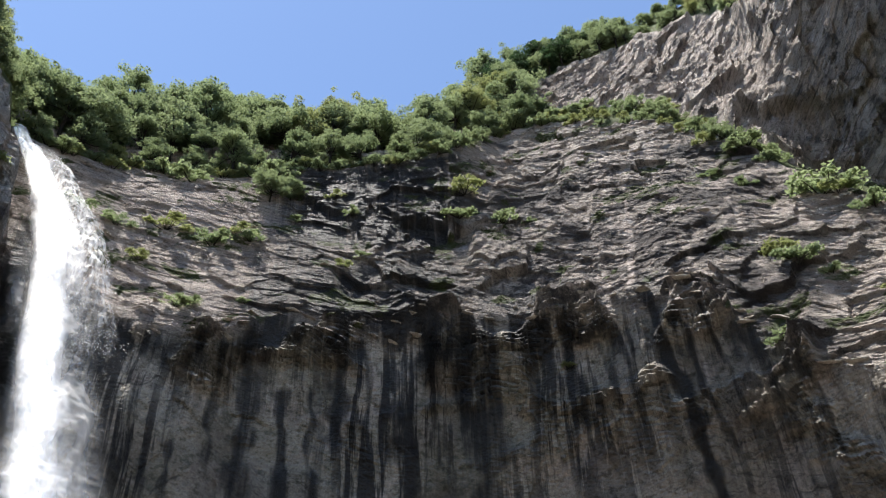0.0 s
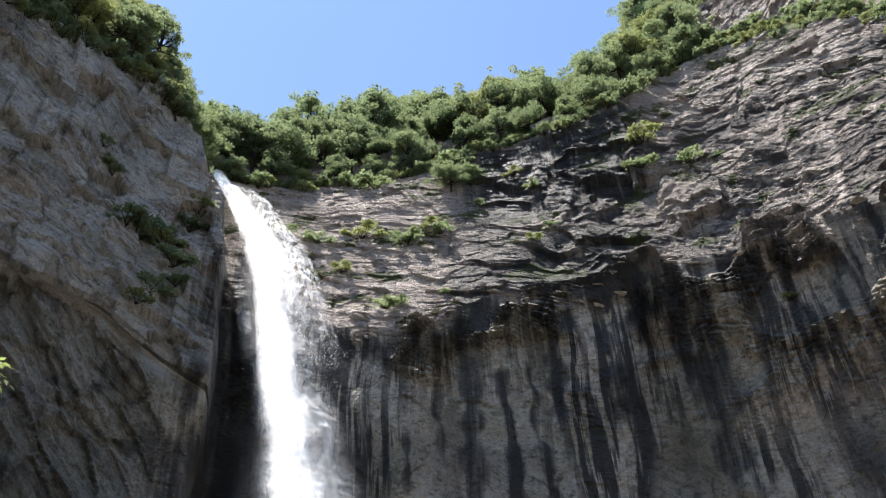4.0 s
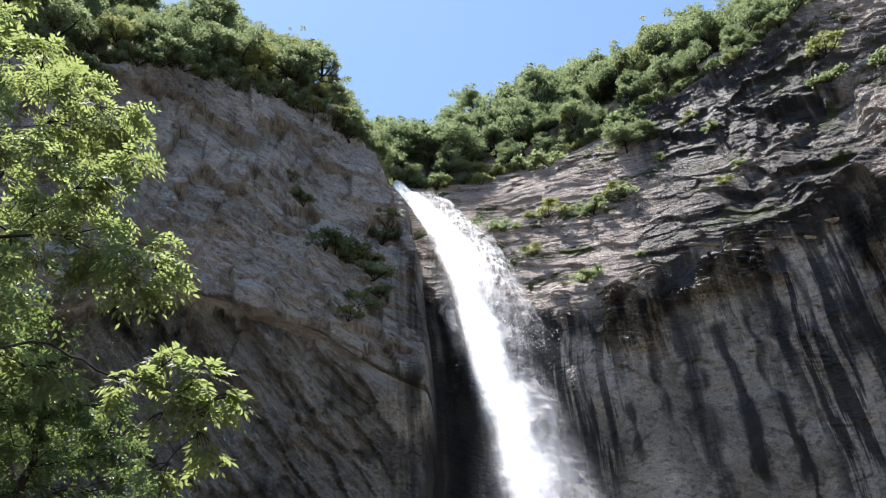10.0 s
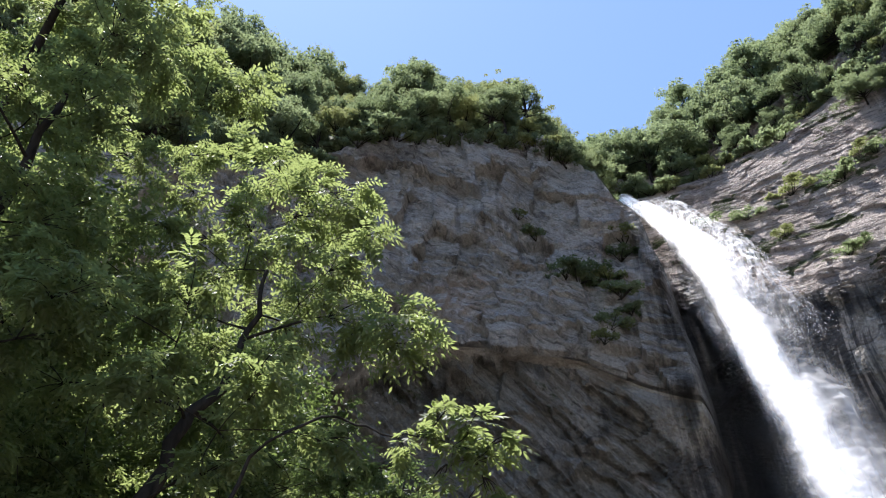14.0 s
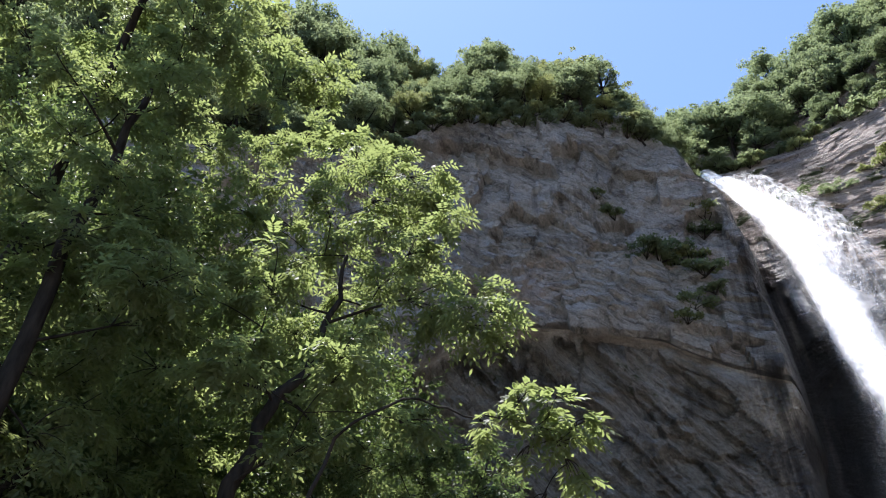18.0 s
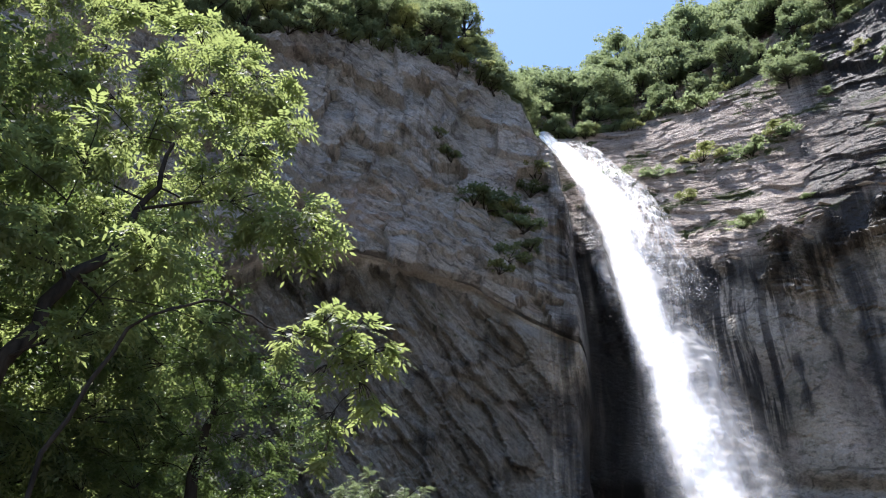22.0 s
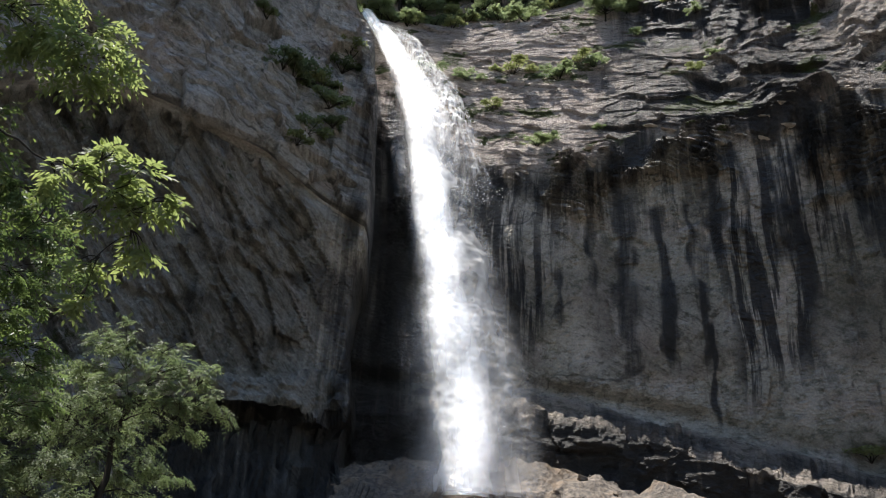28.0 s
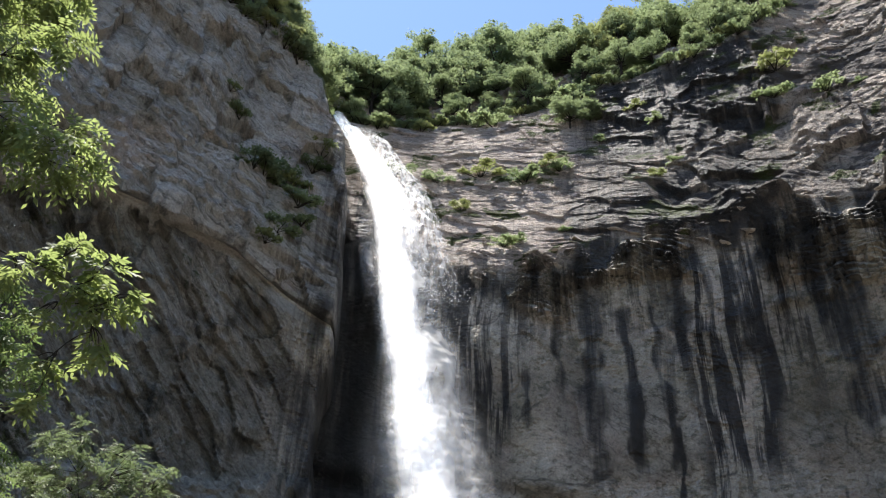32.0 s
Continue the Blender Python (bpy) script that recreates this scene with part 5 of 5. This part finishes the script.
def near_tree(name, label, foot, fork_points, sprays, mat, seed, leaves=46, leaf_len=0.3, leaflet=0.1, trunk_r=0.16, spray_r=0.6):
    """A tree close by. Boughs run from the trunk to each spray; sprays are (place, size)."""
    rg = np.random.default_rng(seed)
    top = tagged(new(name), label, "tree")
    top.location = foot
    f0 = Vector(foot)
    line = [f0 - Vector((0, 0, 0.4))] + [Vector(p) for p in fork_points]
    run = []
    for k, p in enumerate(line):
        run.append((p - f0, trunk_r * (1 - 0.8 * k / max(1, len(line) - 1))))
    fine = []
    for k in range(len(run) - 1):
        for i in range(4):
            t = i / 4
            fine.append((run[k][0].lerp(run[k + 1][0], t) + Vector(rg.normal(0, 0.03, 3)), run[k][1] * (1 - t) + run[k + 1][1] * t))
    fine.append(run[-1])
    v, f = tubes([fine], 8)
    place("trunk", mesh_of("trunk", v, f, BARK, True), top)
    # boughs fork off the nearest wood that is already there
    nodes = [(p, r * 0.55) for p, r in fine[5:]]
    sprays = [(Vector(p) - f0, size) for p, size in sprays]
    sprays.sort(key=lambda e: min((q - e[0]).length for q, _ in nodes))
    for p, size in sprays:
        start, thick = min(nodes, key=lambda n: (n[0] - p).length + 1.2 * max(0.0, n[0].z - p.z))
        reach = (p - start).length
        thick = min(thick, 0.012 + 0.012 * reach)
        run = bend_run(start, p, thick, 0.006, 0.06 * reach, rg, 9)
        nodes += [(q, r) for q, r in run[2:7]]
        v, f = tubes([run], 5)
        bough = place("bough", mesh_of("bough", v, f, BARK, True), top)
        go = (p - start).normalized() if reach > 0.01 else Vector((0, 0, 1))
        m = int(leaves * size ** 1.6)
        twigs, cs, outs = [], [], []
        for i in range(m // 4):
            t = rg.uniform(0.55, 1.0)
            cs.append(start.lerp(p, t) + Vector((0, 0, 0.05 * reach * math.sin(math.pi * t))) + Vector(rg.normal(0, 0.1, 3)))
            outs.append((go + Vector(rg.normal(0, 0.7, 3))).normalized())
        count = max(4, int(7 * size))
        for k in range(count):
            w = Vector(rg.normal(0, 1, 3))
            w.z *= 0.4
            tip = p + (w.normalized() * 0.85 + go * 0.4) * spray_r * size * rg.uniform(0.5, 1.1)
            twigs.append(bend_run(p - go * 0.15, tip, 0.01, 0.004, 0.03, rg, 5))
            for i in range(max(3, m // count)):
                t = rg.uniform(0.3, 1.05)
                cs.append(p.lerp(tip, t) + Vector(rg.normal(0, 0.04, 3)))
                outs.append((tip - p).normalized())
        v, f = tubes(twigs, 3)
        place("twig", mesh_of("twig", v, f, BARK), bough)
        v, f = compound_leaves(np.array(cs), np.array(outs), rg, leaf_len, 4, leaflet)
        tagged(place("leaf_spray", mesh_of("leaf_spray", v, f, mat), bough, "bright green pinnate leaves"), kind="stuff")
    return top


def inside(a, e, poly):
    hit = False
    for (a0, e0), (a1, e1) in zip(poly, poly[1:] + poly[:1]):
        if (e0 > e) != (e1 > e) and a < (a1 - a0) * (e - e0) / (e1 - e0) + a0:
            hit = not hit
    return hit


def filled(poly, count, near, far, seed, size=(0.7, 1.1), gap=1.6):
    """Sprays spread over an outline of (azimuth, height angle)."""
    rg = np.random.default_rng(seed)
    out, seen = [], []
    lo, hi = np.min(poly, 0), np.max(poly, 0)
    for _ in range(count * 60):
        a, e = rg.uniform(lo[0], hi[0]), rg.uniform(lo[1], hi[1])
        if len(out) >= count or not inside(a, e, poly) or any((a - b) ** 2 * 0.6 + (e - g) ** 2 < gap ** 2 for b, g in seen):
            continue
        seen.append((a, e))
        out.append((aim(a, e, rg.uniform(near, far)), rg.uniform(*size)))
    return out


def footing(az, d):
    p = aim(az, 0, d)
    return (p.x, p.y, float(ground_height(np.array([p.x]), np.array([p.y]))[0]))


MAIN_OUTLINE = [(-84, 58), (-80, 53), (-73, 49.5), (-67, 46), (-63, 43), (-61.5, 39.5), (-63, 37), (-66, 34), (-68, 30), (-67, 25), (-70, 18), (-82, 16), (-88, 26), (-90, 36), (-90, 46), (-88, 56)]
LIT_SPRAYS = [(-84.5, 36.1), (-82, 35), (-76.7, 32.5), (-77.6, 31.1), (-75.5, 37.3), (-71.6, 25.7), (-68.9, 32.7), (-69.5, 30.8), (-63.5, 27.9)]
EDGE_SPRAYS = [(-66.6, 41.2), (-63.9, 39.7), (-62.1, 43.6), (-60.6, 41.9), (-63.3, 36.4), (-61.3, 35.1), (-58.7, 35.9), (-58.2, 34.3), (-66.2, 44.7), (-69.8, 46.1), (-63.5, 44.7)]
near_tree("near_tree", "broad-leaved tree with bright backlit leaves and a dark trunk", footing(-78, 10.2),
          [aim(-77.5, 16, 10.3), aim(-76, 23, 10.5), aim(-74.2, 28.5, 10.8), aim(-71.6, 31, 11.0), aim(-70.4, 35, 11.1), aim(-69.6, 39, 11.3)],
          filled(MAIN_OUTLINE, 74, 11.0, 14.0, 401, (0.9, 1.4), 2.1) + [(aim(a, e, 8.9 + 0.4 * (k % 3)), 0.75 + 0.12 * (k % 2)) for k, (a, e) in enumerate(LIT_SPRAYS)]
          + [(aim(a, e, 9.8 + 0.5 * (k % 3)), 0.62 + 0.1 * (k % 3)) for k, (a, e) in enumerate(EDGE_SPRAYS)] + [(aim(-57.4, 36.6, 10.4), 0.5), (aim(-56.4, 35.6, 10.2), 0.45)], LEAF_NEAR, 402, 62, 0.34, 0.135, 0.15, 0.62)
near_tree("near_tree", "leafy tree with pale backlit leaves and forked dark limbs", footing(-93, 9.5),
          [aim(-92.5, 22, 9.6), aim(-91.5, 36, 9.8), aim(-90, 44, 10), aim(-89, 50, 10.2)],
          filled([(-116, 20), (-112, 40), (-108, 54), (-96, 60), (-84, 58), (-82, 50), (-84, 40), (-86, 28), (-88, 18)], 90, 8.6, 11.6, 403, (0.8, 1.3), 2.2), LEAF_NEAR, 404, 55, 0.34, 0.13)
near_tree("near_tree", "slim near tree with a drooping branch of bright leaves", footing(-73, 8.6),
          [aim(-72, 18, 8.7), aim(-69, 27, 8.7), aim(-64, 29.8, 8.6), aim(-59.5, 28.6, 8.5), aim(-56, 28.2, 8.4)],
          [(aim(a - 1.4, e, d), w) for a, e, d, w in ((-49.4, 27.9, 8.3, 0.42), (-50.8, 28.9, 8.4, 0.5), (-53.2, 29.8, 8.5, 0.42), (-50.3, 26.4, 8.4, 0.42), (-51.9, 27.2, 8.5, 0.45), (-50.3, 24.6, 8.5, 0.34),
                                                       (-53.6, 25.6, 8.5, 0.3), (-56.4, 27.9, 8.6, 0.3), (-54.6, 28.4, 8.5, 0.3), (-52.8, 22.6, 8.5, 0.26), (-52.5, 20.5, 8.5, 0.22))], LEAF_NEAR, 406, 70, 0.22, 0.12, 0.032, 0.42)
near_tree("near_tree", "tree beside the path with one leafy twig reaching out", footing(64, 4.2),
          [aim(63, 20, 4.2), aim(60, 40, 4.0), aim(56, 46, 3.9)],
          [(aim(47.2, 50.2, 3.6), 0.24), (aim(52, 52, 3.8), 0.8), (aim(60, 55, 4.0), 1.0), (aim(66, 52, 4.2), 1.0)], LEAF_NEAR, 412, 60, 0.26, 0.1, 0.08, 0.6)
near_tree("near_tree", "dense darker green young tree below the cliff", footing(-63, 12.5),
          [aim(-63, 14, 12.6), aim(-62.5, 20, 12.7), aim(-62, 25, 12.8)],
          filled([(-69, 26), (-65.6, 28.2), (-63, 29), (-60.3, 27), (-57, 24.8), (-54.8, 22), (-54, 17), (-58, 9), (-72, 9), (-76, 20)], 75, 11.6, 13.6, 407, (0.6, 0.9), 1.3), LEAF_YOUNG, 408, 95, 0.2, 0.085)
near_tree("silvery_shrub", "pale green small-leaved shrub below the cliff", footing(-50, 17),
          [aim(-50, 8, 17), aim(-49.8, 12, 17.1), aim(-49.6, 15, 17.2)],
          filled([(-45, 17.5), (-46.5, 18.6), (-49, 19.2), (-53, 17.5), (-57, 15), (-58, 6), (-46, 6), (-47, 12), (-44.6, 15)], 60, 16, 18.6, 409, (0.7, 1.0), 1.05), LEAF_SILVER, 410, 110, 0.22, 0.07, 0.1)
# extra tree out of view, put there to shade the near leaves
near_tree("near_tree", "unseen spreading tree added so that its canopy shades the leaves below", footing(-96, 12.5),
          [aim(-95.5, 24, 12.2), aim(-94, 42, 11.4), aim(-93, 54, 10.6), aim(-90, 61, 9.8)],
          filled([(-118, 60), (-84, 60), (-70, 63.5), (-66, 70), (-118, 70)], 26, 7.6, 10.5, 431, (1.0, 1.35), 1.7), LEAF_NEAR, 432, 60, 0.34, 0.13)
# trees standing close behind
back_trees = Planter([tree("back_tree", "dark shaded tree behind the near leaves", 13.0, 5.0, 18, 0.06, LEAF_BACK, 421, "trees at the foot of the slope", 0.05),
                      tree("back_tree", "shaded leafy tree behind the near leaves", 11.0, 4.6, 16, 0.06, LEAF_BACK, 422, "trees at the foot of the slope", 0.05)])
for k, (az, d, s) in enumerate([(-74, 19, 1.05), (-83, 18, 1.2), (-93, 17, 1.2), (-103, 18, 1.2), (-68, 24, 0.9), (-88, 26, 1.5), (-78, 25, 1.3), (-112, 20, 1.2)]):
    back_trees.put(k, Vector(footing(az, d)), k * 1.3, s)

for planter in (rim_trees, pines, bushes, back_trees):
    planter.finish()


# ---- loose rock ----
def block_mesh(name, seed, flat, mat):
    """An angular stone, about a metre across."""
    rg = np.random.default_rng(seed)
    bm = bmesh.new()
    for _ in range(18):
        v = rg.uniform(-0.5, 0.5, 3) * np.array([1.0, rg.uniform(0.6, 0.9), flat])
        bm.verts.new(v)
    res = bmesh.ops.convex_hull(bm, input=bm.verts)
    loose = [g for g in res["geom_interior"] if isinstance(g, bmesh.types.BMVert)]
    bmesh.ops.delete(bm, geom=loose, context="VERTS")
    bmesh.ops.bevel(bm, geom=bm.edges[:], offset=0.025, segments=1, affect="EDGES")
    me = bpy.data.meshes.new(name)
    bm.to_mesh(me)
    bm.free()
    me.materials.append(mat)
    return me


STONES = [block_mesh("boulder", 500 + k, 0.75, GROUND) for k in range(6)]
SLABS = [block_mesh("rock_slab", 520 + k, 0.2, ROCK) for k in range(8)]
for k in range(240):
    az, d = rng.uniform(-48, 2), rng.uniform(46, 59)
    p = Vector(footing(az, d))
    size = rng.uniform(0.2, 1.0) ** 4 * 0.75 + 0.12
    ob = new("boulder", STONES[k % 6])
    tagged(ob, "angular brown boulder lying at the foot of the cliff" if size > 0.5 else "small angular stone lying at the foot of the cliff", "rock", "boulders at the foot of the cliff")
    ob.matrix_basis = Matrix.Translation(p + Vector((0, 0, size * 0.12))) @ Euler((rng.uniform(-0.4, 0.4), rng.uniform(-0.4, 0.4), rng.uniform(0, 6.28))).to_matrix().to_4x4() @ Matrix.Diagonal((size, size, size, 1))
# slabs that stick out of the broken face
for k in range(80):
    az = rng.uniform(-31, 36)
    j = int(rng.integers(MAIN_AT[4] + 5, MAIN_AT[6] - 6)) if k % 3 == 0 else int(rng.integers(MAIN_AT[4] - 5, MAIN_AT[4] + 12))
    p = MAIN.at_station(az, j)
    size = rng.uniform(0.4, 1.0) ** 2 * 1.3
    ob = new("rock_slab", SLABS[k % 8])
    ob.parent = main_cliff
    ob.matrix_basis = Matrix.Translation(p) @ Euler((rng.uniform(-0.35, 0.35), 0.15 + rng.uniform(-0.3, 0.3), -radians(az) + rng.uniform(-0.5, 0.5))).to_matrix().to_4x4() @ Matrix.Diagonal((size * 1.5, size, size, 1))
